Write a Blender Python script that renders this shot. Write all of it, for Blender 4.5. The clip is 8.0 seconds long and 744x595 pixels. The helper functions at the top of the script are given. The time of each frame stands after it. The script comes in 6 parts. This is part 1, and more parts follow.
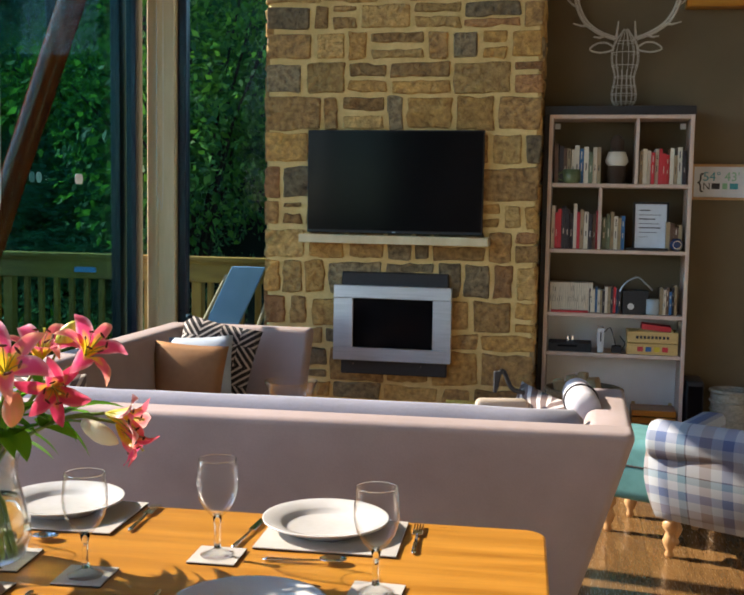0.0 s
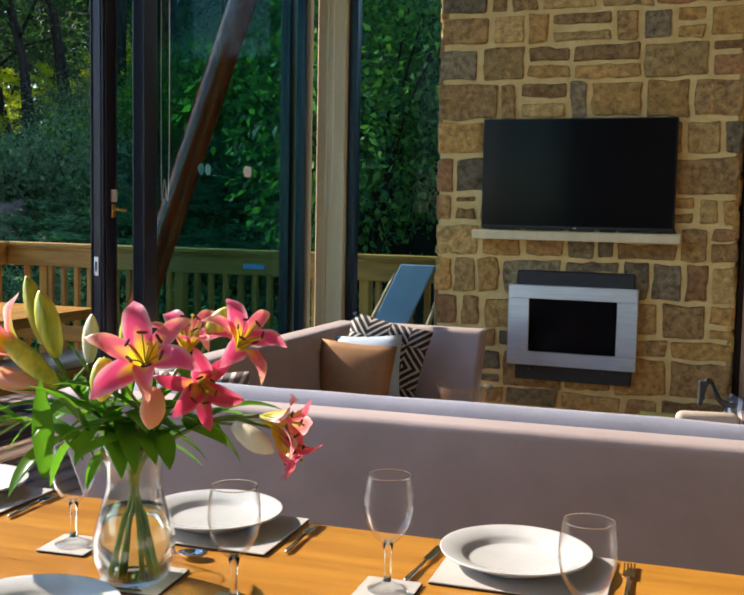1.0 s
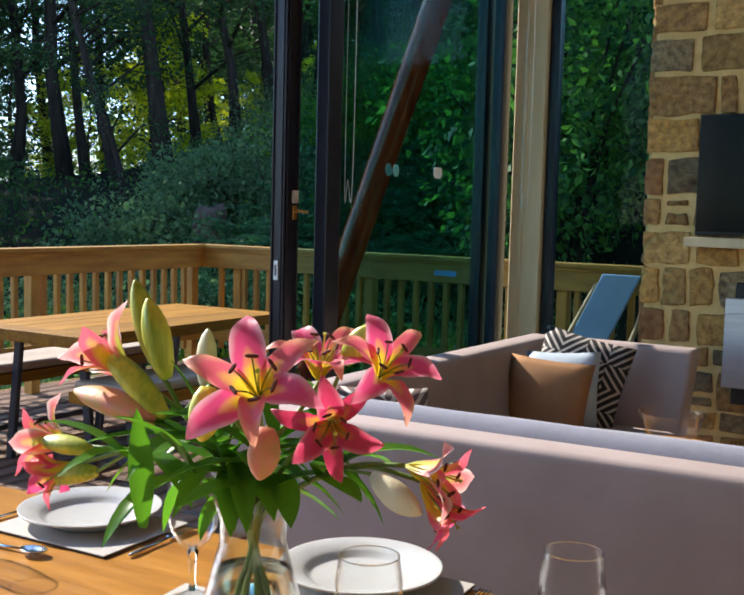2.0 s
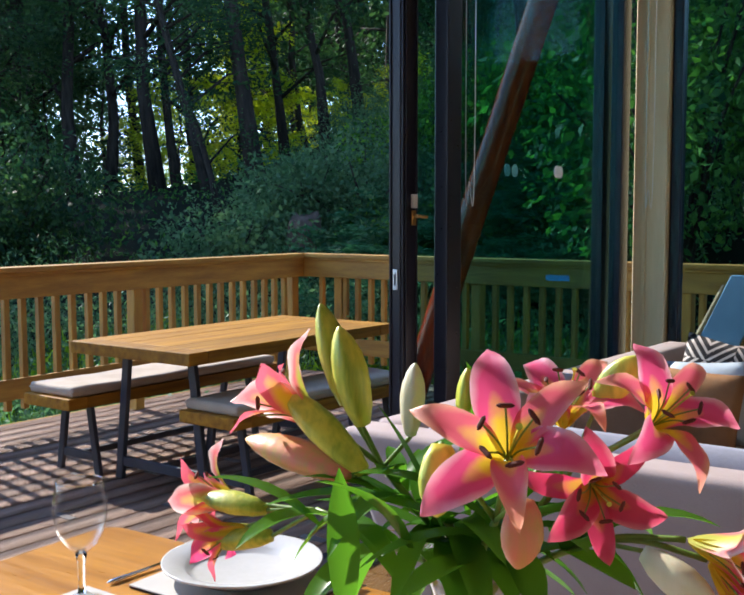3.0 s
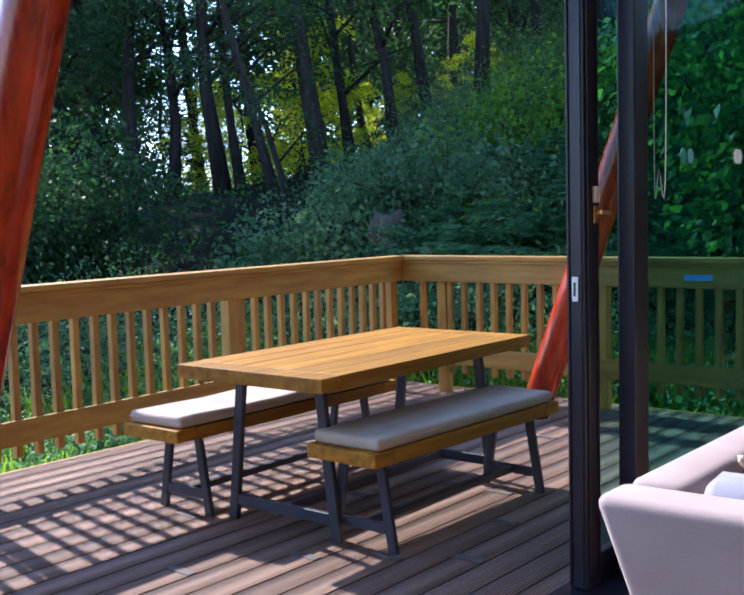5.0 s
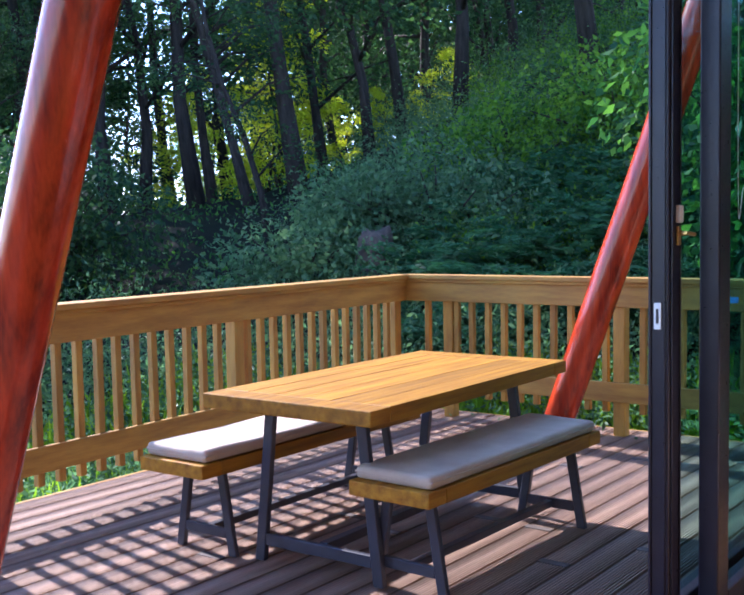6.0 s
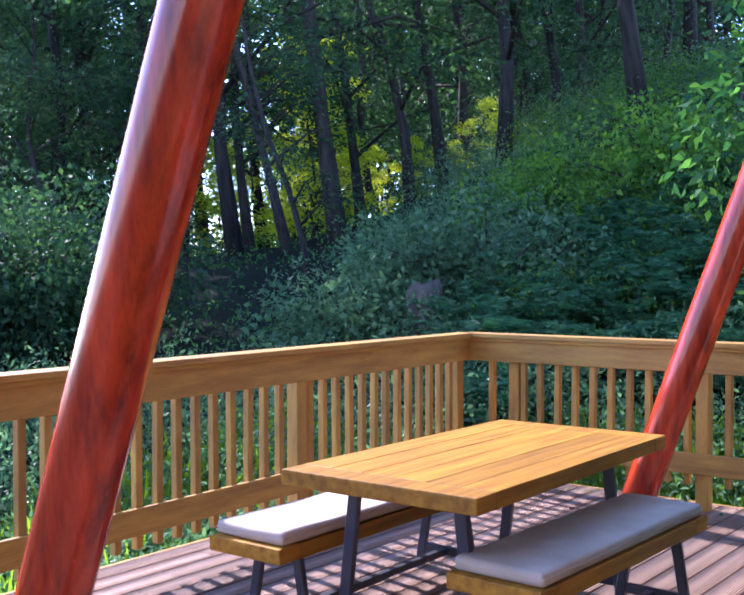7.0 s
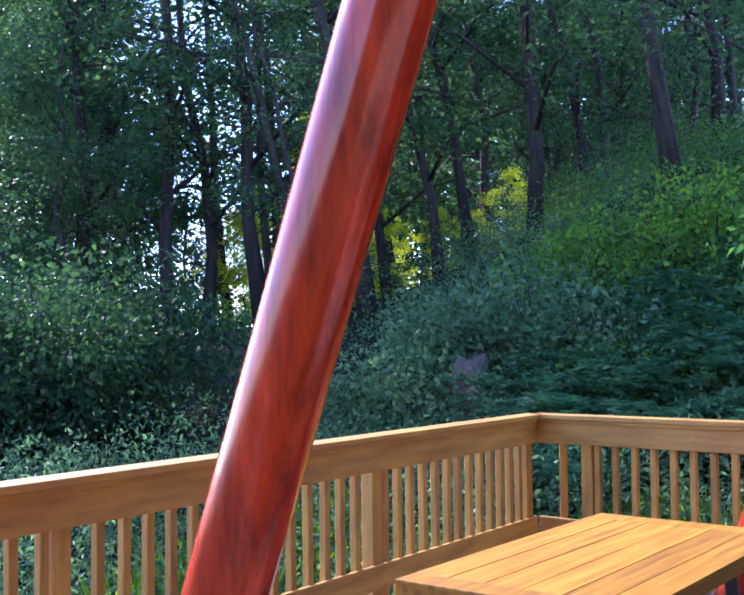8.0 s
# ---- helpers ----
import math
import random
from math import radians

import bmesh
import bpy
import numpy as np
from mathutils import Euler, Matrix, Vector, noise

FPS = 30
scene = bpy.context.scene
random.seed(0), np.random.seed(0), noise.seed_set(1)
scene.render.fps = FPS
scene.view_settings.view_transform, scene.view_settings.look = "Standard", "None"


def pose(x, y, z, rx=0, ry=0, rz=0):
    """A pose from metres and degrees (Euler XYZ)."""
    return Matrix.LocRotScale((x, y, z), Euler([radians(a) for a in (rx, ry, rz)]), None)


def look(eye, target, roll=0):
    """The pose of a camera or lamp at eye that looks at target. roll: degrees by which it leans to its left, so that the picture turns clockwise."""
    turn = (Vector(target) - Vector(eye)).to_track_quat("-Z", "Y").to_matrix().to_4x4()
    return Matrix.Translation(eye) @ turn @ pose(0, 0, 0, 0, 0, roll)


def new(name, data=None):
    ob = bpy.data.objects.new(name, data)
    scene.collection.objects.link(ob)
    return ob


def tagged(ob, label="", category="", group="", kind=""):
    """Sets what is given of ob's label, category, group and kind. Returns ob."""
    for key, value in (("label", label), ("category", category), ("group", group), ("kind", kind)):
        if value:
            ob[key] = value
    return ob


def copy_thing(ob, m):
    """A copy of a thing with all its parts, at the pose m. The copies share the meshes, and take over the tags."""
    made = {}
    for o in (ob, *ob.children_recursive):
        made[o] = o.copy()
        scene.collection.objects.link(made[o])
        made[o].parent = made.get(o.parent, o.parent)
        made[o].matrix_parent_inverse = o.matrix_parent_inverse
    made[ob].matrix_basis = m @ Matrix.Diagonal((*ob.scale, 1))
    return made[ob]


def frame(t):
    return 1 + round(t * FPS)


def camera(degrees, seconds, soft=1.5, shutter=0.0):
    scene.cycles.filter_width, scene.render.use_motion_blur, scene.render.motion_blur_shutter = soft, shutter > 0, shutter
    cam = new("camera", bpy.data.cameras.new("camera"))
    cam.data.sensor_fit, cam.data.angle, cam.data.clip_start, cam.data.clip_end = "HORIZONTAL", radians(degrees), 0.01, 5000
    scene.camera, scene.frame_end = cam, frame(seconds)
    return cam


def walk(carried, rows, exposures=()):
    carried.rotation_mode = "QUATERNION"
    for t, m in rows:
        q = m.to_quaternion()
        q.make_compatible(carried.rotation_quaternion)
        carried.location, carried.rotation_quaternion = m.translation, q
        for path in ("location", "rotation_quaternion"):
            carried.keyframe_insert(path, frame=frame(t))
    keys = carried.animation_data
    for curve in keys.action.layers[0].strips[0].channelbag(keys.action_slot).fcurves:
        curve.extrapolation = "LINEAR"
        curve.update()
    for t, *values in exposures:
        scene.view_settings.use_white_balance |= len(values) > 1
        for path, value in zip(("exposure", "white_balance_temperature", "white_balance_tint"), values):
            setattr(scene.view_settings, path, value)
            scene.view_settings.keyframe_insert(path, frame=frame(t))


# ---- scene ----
cam = camera(40.3, 8.0, soft=2.0)
EXPOSE = 1.72
PATH = [
    (0, (0.006, 0.144, 1.497), (-0.392, 2.096, 1.321), 1.0),
    (0.5, (-0.059, 0.33, 1.45), (-0.591, 2.251, 1.283), 0.9),
    (0.6, (-0.098, 0.345, 1.448), (-0.655, 2.259, 1.28), 0.9),
    (1, (-0.13, 0.47, 1.433), (-0.84, 2.332, 1.26), 1.1),
    (1.2, (-0.147, 0.572, 1.433), (-0.946, 2.397, 1.26), 1.2),
    (1.5, (-0.169, 0.704, 1.432), (-1.093, 2.469, 1.26), 1.5),
    (2, (-0.247, 0.838, 1.414), (-1.308, 2.526, 1.246), 1.5),
    (3.5, (-0.75, 1.074, 1.405), (-1.992, 2.633, 1.241), -0.9),
    (4, (-0.955, 1.192, 1.392), (-2.236, 2.719, 1.221), -1.2),
    (4.5, (-1.147, 1.237, 1.388), (-2.44, 2.754, 1.224), -0.9),
    (4.7, (-1.221, 1.258, 1.407), (-2.511, 2.778, 1.24), -1.2),
    (6, (-1.835, 1.288, 1.441), (-3.039, 2.879, 1.307), -1.0),
    (6.4, (-2.029, 1.365, 1.479), (-3.25, 2.945, 1.376), -0.3),
    (6.5, (-2.071, 1.386, 1.481), (-3.298, 2.962, 1.389), -0.1),
    (7, (-2.285, 1.401, 1.507), (-3.526, 2.969, 1.465), -0.1),
    (7.5, (-2.509, 1.327, 1.582), (-3.748, 2.897, 1.594), -0.3),
    (8, (-2.772, 1.371, 1.593), (-4.021, 2.93, 1.685), -0.6),
]
walk(cam, [(t, look(eye, target, roll)) for t, eye, target, roll in PATH], [(0, EXPOSE + 0.12, 6900, 12), (2.2, EXPOSE - 0.12, 6400, 10), (4.6, EXPOSE + 0.10, 5850, 18), (6, EXPOSE + 0.56, 5700, 25), (8, EXPOSE + 0.74, 5500, 38)])

# ---- world, sun ----
SUN_AZ, SUN_EL = radians(9), radians(33)   # the sun stands over -x, turned towards +y
to_sun = Vector((-math.cos(SUN_EL) * math.cos(SUN_AZ), math.cos(SUN_EL) * math.sin(SUN_AZ), math.sin(SUN_EL)))
world = bpy.data.worlds.new("sky")
scene.world = world
world.use_nodes = True
wn = world.node_tree
sky = wn.nodes.new("ShaderNodeTexSky")
sky.sky_type, sky.sun_disc = "NISHITA", False
sky.sun_elevation, sky.sun_rotation = SUN_EL, math.atan2(to_sun.x, to_sun.y)
sky.altitude, sky.air_density, sky.dust_density, sky.ozone_density = 1200, 1.0, 0.1, 2.6
wn.links.new(sky.outputs[0], wn.nodes["Background"].inputs[0])
wn.nodes["Background"].inputs[1].default_value = 0.20
sun = new("sun", bpy.data.lights.new("sun", "SUN"))
sun.data.energy, sun.data.angle, sun.data.color = 3.15, radians(0.6), (1.0, 0.93, 0.82)
sun.matrix_world = look(to_sun * 50, (0, 0, 0))


# ---- materials ----
def nodes_of(m):
    m.use_nodes = True
    t = m.node_tree
    return t, t.nodes["Principled BSDF"]


def surf(name, c1, c2, scale=8, rough=0.6, bump=0.1, stretch=(1, 1, 1), metal=0.0, vary=0.0, coat=0.0, fine=6.0, detail=5, island=False, spec=0.5, sheen=0.0, depth=0.01, lo=0.42, hi=0.92):
    """A surface with large and fine variation; vary shifts the brightness from piece to piece."""
    m = bpy.data.materials.new(name)
    t, p = nodes_of(m)
    N, L = t.nodes.new, t.links.new
    co, mp, info = N("ShaderNodeTexCoord"), N("ShaderNodeMapping"), N("ShaderNodeObjectInfo")
    mp.inputs["Scale"].default_value = stretch
    L(co.outputs["Object"], mp.inputs["Vector"])
    rnd = info.outputs["Random"]
    if island:
        rnd = N("ShaderNodeNewGeometry").outputs["Random Per Island"]
    off = N("ShaderNodeVectorMath")
    off.operation = "SCALE"
    cmb = N("ShaderNodeCombineXYZ")
    for i in range(3):
        L(rnd, cmb.inputs[i])
    L(cmb.outputs[0], off.inputs[0])
    off.inputs["Scale"].default_value = 37.0
    add = N("ShaderNodeVectorMath")
    L(mp.outputs[0], add.inputs[0]), L(off.outputs[0], add.inputs[1])
    n1, n2 = N("ShaderNodeTexNoise"), N("ShaderNodeTexNoise")
    n1.inputs["Scale"].default_value, n1.inputs["Detail"].default_value = scale, detail
    n2.inputs["Scale"].default_value, n2.inputs["Detail"].default_value = scale * fine, 4
    L(add.outputs[0], n1.inputs["Vector"]), L(add.outputs[0], n2.inputs["Vector"])
    mixf = N("ShaderNodeMath")
    mixf.operation = "MULTIPLY_ADD"
    mixf.inputs[1].default_value = 0.35
    L(n2.outputs[0], mixf.inputs[0]), L(n1.outputs[0], mixf.inputs[2])
    ramp = N("ShaderNodeValToRGB")
    ramp.color_ramp.elements[0].position, ramp.color_ramp.elements[1].position = lo, hi
    ramp.color_ramp.elements[0].color, ramp.color_ramp.elements[1].color = (*c1, 1), (*c2, 1)
    L(mixf.outputs[0], ramp.inputs[0])
    hsv = N("ShaderNodeHueSaturation")
    L(ramp.outputs[0], hsv.inputs["Color"])
    val = N("ShaderNodeMapRange")
    val.inputs["To Min"].default_value, val.inputs["To Max"].default_value = 1 - vary, 1 + vary
    L(rnd, val.inputs["Value"]), L(val.outputs[0], hsv.inputs["Value"])
    L(hsv.outputs[0], p.inputs["Base Color"])
    rr = N("ShaderNodeMapRange")
    rr.inputs["To Min"].default_value, rr.inputs["To Max"].default_value = max(rough - 0.12, 0.02), min(rough + 0.12, 1)
    L(n2.outputs[0], rr.inputs["Value"]), L(rr.outputs[0], p.inputs["Roughness"])
    if bump:
        b = N("ShaderNodeBump")
        b.inputs["Strength"].default_value, b.inputs["Distance"].default_value = bump, depth
        L(mixf.outputs[0], b.inputs["Height"]), L(b.outputs[0], p.inputs["Normal"])
    p.inputs["Metallic"].default_value = metal
    p.inputs["Coat Weight"].default_value = coat
    p.inputs["Specular IOR Level"].default_value = spec
    p.inputs["Sheen Weight"].default_value = sheen
    return m


def plain(name, c, rough=0.5, metal=0.0):
    return surf(name, tuple(v * 0.92 for v in c), tuple(min(v * 1.06, 1) for v in c), 14, rough, 0.03, metal=metal)


def grooved(name, c1, c2, pitch):
    """Weathered decking with fine lengthwise grooves, their shade multiplied into the colour."""
    m = surf(name, c1, c2, 3, 0.75, 0.25, (6, 0.6, 6), vary=0.22)
    t, p = nodes_of(m)
    N, L = t.nodes.new, t.links.new
    co, sep, mul, sn = N("ShaderNodeTexCoord"), N("ShaderNodeSeparateXYZ"), N("ShaderNodeMath"), N("ShaderNodeMath")
    L(co.outputs["Object"], sep.inputs[0])
    mul.operation, sn.operation = "MULTIPLY", "SINE"
    mul.inputs[1].default_value = 2 * math.pi / pitch
    L(sep.outputs[0], mul.inputs[0]), L(mul.outputs[0], sn.inputs[0])
    old = p.inputs["Normal"].links[0].from_node
    b = N("ShaderNodeBump")
    b.inputs["Strength"].default_value, b.inputs["Distance"].default_value = 1.0, 0.006
    L(sn.outputs[0], b.inputs["Height"]), L(old.outputs[0], b.inputs["Normal"]), L(b.outputs[0], p.inputs["Normal"])
    # painted shade: the base colour darkens towards the bottom of each groove
    groove_shade, rng_ = N("ShaderNodeMix"), N("ShaderNodeMapRange")
    groove_shade.data_type, groove_shade.blend_type = "RGBA", "MULTIPLY"
    groove_shade.inputs["Factor"].default_value = 1
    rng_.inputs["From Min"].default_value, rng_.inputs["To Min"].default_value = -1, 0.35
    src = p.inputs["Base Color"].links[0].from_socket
    L(sn.outputs[0], rng_.inputs["Value"]), L(src, groove_shade.inputs["A"]), L(rng_.outputs[0], groove_shade.inputs["B"]), L(groove_shade.outputs["Result"], p.inputs["Base Color"])
    return m


def leafy(name, c1, c2, glow, rough=0.5):
    """Leaves: varied from leaf to leaf, letting part of the light through."""
    m = bpy.data.materials.new(name)
    t, p = nodes_of(m)
    N, L = t.nodes.new, t.links.new
    geo, ramp, tr, mix = N("ShaderNodeNewGeometry"), N("ShaderNodeValToRGB"), N("ShaderNodeBsdfTranslucent"), N("ShaderNodeMixShader")
    ramp.color_ramp.elements[0].color, ramp.color_ramp.elements[1].color = (*c1, 1), (*c2, 1)
    L(geo.outputs["Random Per Island"], ramp.inputs[0]), L(ramp.outputs[0], p.inputs["Base Color"])
    bright = N("ShaderNodeMix")
    bright.data_type, bright.blend_type = "RGBA", "MULTIPLY"
    bright.inputs["Factor"].default_value = 1
    bright.inputs["B"].default_value = (*glow, 1)
    L(ramp.outputs[0], bright.inputs["A"]), L(bright.outputs["Result"], tr.inputs[0])
    p.inputs["Roughness"].default_value, p.inputs["Specular IOR Level"].default_value = rough, 0.10
    mix.inputs[0].default_value = 0.4
    L(p.outputs[0], mix.inputs[1]), L(tr.outputs[0], mix.inputs[2])
    L(mix.outputs[0], t.nodes["Material Output"].inputs[0])
    return m


def pane_glass(name, tint, gloss=0.02, power=4.5, edge=0.14):
    m = bpy.data.materials.new(name)
    t, p = nodes_of(m)
    N, L = t.nodes.new, t.links.new
    tr, gl, lw, mix = N("ShaderNodeBsdfTransparent"), N("ShaderNodeBsdfGlossy"), N("ShaderNodeLayerWeight"), N("ShaderNodeMixShader")
    tr.inputs[0].default_value = (*tint, 1)
    gl.inputs["Roughness"].default_value = 0.01
    lw.inputs["Blend"].default_value = 0.5
    po, fr = N("ShaderNodeMath"), N("ShaderNodeMath")
    po.operation, fr.operation = "POWER", "MULTIPLY_ADD"
    po.inputs[1].default_value = power
    fr.inputs[1].default_value, fr.inputs[2].default_value = edge, gloss
    L(lw.outputs["Facing"], po.inputs[0]), L(po.outputs[0], fr.inputs[0])
    L(fr.outputs[0], mix.inputs[0]), L(tr.outputs[0], mix.inputs[1]), L(gl.outputs[0], mix.inputs[2])
    L(mix.outputs[0], t.nodes["Material Output"].inputs[0])
    return m


def clear_glass(name, ior=1.45, tint=(1, 1, 1)):
    m = bpy.data.materials.new(name)
    t, p = nodes_of(m)
    p.inputs["Base Color"].default_value = (*tint, 1)
    p.inputs["Transmission Weight"].default_value = 1
    p.inputs["Roughness"].default_value, p.inputs["IOR"].default_value = 0.0, ior
    return m


def petal_mat(name, edge, mid, heart, rim=0.62):
    """Petals from a yellow-green heart through pink to a pale rim, along and across the petal."""
    m = bpy.data.materials.new(name)
    t, p = nodes_of(m)
    N, L = t.nodes.new, t.links.new
    co, sep, ramp = N("ShaderNodeTexCoord"), N("ShaderNodeSeparateXYZ"), N("ShaderNodeValToRGB")
    L(co.outputs["Object"], sep.inputs[0])
    ab, ml, ns, sm = N("ShaderNodeMath"), N("ShaderNodeMath"), N("ShaderNodeTexNoise"), N("ShaderNodeMath")
    ab.operation, ml.operation, sm.operation = "ABSOLUTE", "MULTIPLY_ADD", "MULTIPLY_ADD"
    L(sep.outputs[0], ab.inputs[0])
    ml.inputs[1].default_value = 0.55
    big, cub = N("ShaderNodeMath"), N("ShaderNodeMath")
    big.operation, cub.operation = "MULTIPLY", "POWER"
    big.inputs[1].default_value, cub.inputs[1].default_value = 38.0, 2.0
    L(ab.outputs[0], big.inputs[0]), L(big.outputs[0], cub.inputs[0]), L(cub.outputs[0], ml.inputs[0])
    sc = N("ShaderNodeMath")
    sc.operation = "MULTIPLY"
    sc.inputs[1].default_value = 5.6
    L(sep.outputs[1], sc.inputs[0]), L(sc.outputs[0], ml.inputs[2])
    ns.inputs["Scale"].default_value = 60
    L(co.outputs["Object"], ns.inputs["Vector"])
    sm.inputs[1].default_value = 0.12
    L(ns.outputs[0], sm.inputs[0]), L(ml.outputs[0], sm.inputs[2])
    cr = ramp.color_ramp
    cr.elements[0].position, cr.elements[0].color = 0.17, (*heart, 1)
    cr.elements[1].position, cr.elements[1].color = rim, (*edge, 1)
    e = cr.elements.new(0.31)
    e.color = (*mid, 1)
    e = cr.elements.new(max(rim * 0.6, 0.34))
    e.color = (*mid, 1)
    L(sm.outputs[0], ramp.inputs[0]), L(ramp.outputs[0], p.inputs["Base Color"])
    p.inputs["Roughness"].default_value = 0.45
    tr, mix = N("ShaderNodeBsdfTranslucent"), N("ShaderNodeMixShader")
    L(ramp.outputs[0], tr.inputs[0])
    mix.inputs[0].default_value = 0.4
    L(p.outputs[0], mix.inputs[1]), L(tr.outputs[0], mix.inputs[2])
    L(mix.outputs[0], t.nodes["Material Output"].inputs[0])
    return m


def tartan_mat(name):
    m = bpy.data.materials.new(name)
    t, p = nodes_of(m)
    N, L = t.nodes.new, t.links.new
    co, sep = N("ShaderNodeTexCoord"), N("ShaderNodeSeparateXYZ")
    L(co.outputs["Object"], sep.inputs[0])
    outs = []
    for axis, freq in ((0, 3.6), (2, 4.0)):
        ml, fr, ramp = N("ShaderNodeMath"), N("ShaderNodeMath"), N("ShaderNodeValToRGB")
        ml.operation, fr.operation = "MULTIPLY", "FRACT"
        ml.inputs[1].default_value = freq
        L(sep.outputs[axis], ml.inputs[0]), L(ml.outputs[0], fr.inputs[0]), L(fr.outputs[0], ramp.inputs[0])
        cr = ramp.color_ramp
        cr.interpolation = "CONSTANT"
        cr.elements[0].color = (0.34, 0.37, 0.40, 1)
        cr.elements[1].position, cr.elements[1].color = 0.82, (0.22, 0.17, 0.15, 1)
        for pos, col in ((0.16, (0.10, 0.14, 0.27)), (0.32, (0.44, 0.46, 0.50)), (0.48, (0.16, 0.27, 0.33)), (0.60, (0.04, 0.035, 0.06)), (0.625, (0.36, 0.37, 0.40))):
            e = cr.elements.new(pos)
            e.color = (*col, 1)
        outs.append(ramp.outputs[0])
    mix = N("ShaderNodeMix")
    mix.data_type = "RGBA"
    mix.inputs["Factor"].default_value = 0.5
    L(outs[0], mix.inputs["A"]), L(outs[1], mix.inputs["B"]), L(mix.outputs["Result"], p.inputs["Base Color"])
    ns, b = N("ShaderNodeTexNoise"), N("ShaderNodeBump")
    ns.inputs["Scale"].default_value = 250
    b.inputs["Strength"].default_value, b.inputs["Distance"].default_value = 0.3, 0.003
    L(co.outputs["Object"], ns.inputs["Vector"]), L(ns.outputs[0], b.inputs["Height"]), L(b.outputs[0], p.inputs["Normal"])
    p.inputs["Roughness"].default_value = 0.9
    return m


def maze_mat(name, dark, light, scale=34.0, cells=9.0):
    """Woven pattern of slanting lines that turn from cell to cell."""
    m = bpy.data.materials.new(name)
    t, p = nodes_of(m)
    N, L = t.nodes.new, t.links.new
    co = N("ShaderNodeTexCoord")
    waves = []
    for sx in (1, -1):
        mp, sep, ml = N("ShaderNodeMapping"), N("ShaderNodeSeparateXYZ"), N("ShaderNodeMath")
        mp.inputs["Rotation"].default_value = (0, radians(45 * sx), 0)
        L(co.outputs["Object"], mp.inputs[0]), L(mp.outputs[0], sep.inputs[0])
        fr, gt = N("ShaderNodeMath"), N("ShaderNodeMath")
        ml.operation, fr.operation, gt.operation = "MULTIPLY", "FRACT", "GREATER_THAN"
        ml.inputs[1].default_value = scale
        gt.inputs[1].default_value = 0.62
        L(sep.outputs[0], ml.inputs[0]), L(ml.outputs[0], fr.inputs[0]), L(fr.outputs[0], gt.inputs[0])
        waves.append(gt.outputs[0])
    ch = N("ShaderNodeTexChecker")
    ch.inputs["Scale"].default_value = cells
    L(co.outputs["Object"], ch.inputs["Vector"])
    mix, col = N("ShaderNodeMix"), N("ShaderNodeMix")
    L(ch.outputs["Fac"], mix.inputs["Factor"]), L(waves[0], mix.inputs["A"]), L(waves[1], mix.inputs["B"])
    col.data_type = "RGBA"
    col.inputs["A"].default_value, col.inputs["B"].default_value = (*dark, 1), (*light, 1)
    L(mix.outputs["Result"], col.inputs["Factor"]), L(col.outputs["Result"], p.inputs["Base Color"])
    p.inputs["Roughness"].default_value = 0.95
    return m


STONE = [surf("stone_" + n, a, b, 26, 0.9, 1.0, vary=0.3, fine=5, depth=0.035, detail=9, lo=0.46, hi=0.90) for n, a, b in (
    ("ochre", (0.29, 0.150, 0.042), (0.68, 0.40, 0.115)), ("brown", (0.20, 0.112, 0.042), (0.55, 0.33, 0.115)),
    ("buff", (0.33, 0.195, 0.066), (0.72, 0.47, 0.165)), ("grey", (0.11, 0.082, 0.046), (0.38, 0.285, 0.15)), ("rust", (0.24, 0.115, 0.046), (0.55, 0.285, 0.105)))]
MORTAR = surf("lime_mortar", (0.60, 0.42, 0.155), (0.80, 0.60, 0.26), 12, 0.9, 0.9, fine=8)
OLIVE = surf("olive_wall_paint", (0.115, 0.086, 0.044), (0.140, 0.106, 0.058), 3, 0.8, 0.05)
CREAM = surf("cream_paint", (0.56, 0.47, 0.27), (0.66, 0.57, 0.36), 5, 0.6, 0.05, (3, 3, 0.4))
WHITEWALL = surf("white_wall_paint", (0.72, 0.69, 0.63), (0.80, 0.77, 0.72), 3, 0.8, 0.04)
SANDWALL = surf("pale_wall_paint", (0.46, 0.41, 0.33), (0.54, 0.48, 0.40), 3, 0.85, 0.04)
CEIL = surf("pine_boarding", (0.50, 0.34, 0.17), (0.66, 0.48, 0.27), 4, 0.6, 0.1, (8, 0.5, 1))
FLOORWOOD = surf("dark_oak_floor", (0.11, 0.055, 0.020), (0.22, 0.118, 0.042), 4, 0.25, 0.08, (9, 0.8, 1), vary=0.25, coat=0.25)
ANTHRA = surf("anthracite_aluminium", (0.006, 0.006, 0.014), (0.012, 0.012, 0.024), 9, 0.32, 0.03, spec=0.4)
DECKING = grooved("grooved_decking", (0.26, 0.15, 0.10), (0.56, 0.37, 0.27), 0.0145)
PINE = surf("weathered_pine", (0.25, 0.112, 0.014), (0.46, 0.250, 0.034), 3.5, 0.65, 0.2, (5, 5, 0.8), vary=0.16)
PINEX = surf("weathered_pine_rail", (0.25, 0.112, 0.014), (0.46, 0.250, 0.034), 3.5, 0.65, 0.2, (0.8, 5, 6), vary=0.10)
REDLOG = surf("red_stained_log", (0.12, 0.009, 0.004), (0.50, 0.046, 0.009), 2.4, 0.22, 0.10, (7, 7, 0.5), coat=0.2, spec=0.3)
TEAK = surf("acacia_planks", (0.19, 0.072, 0.004), (0.43, 0.200, 0.012), 3.2, 0.6, 0.4, (9, 0.6, 9), vary=0.2, spec=0.25)
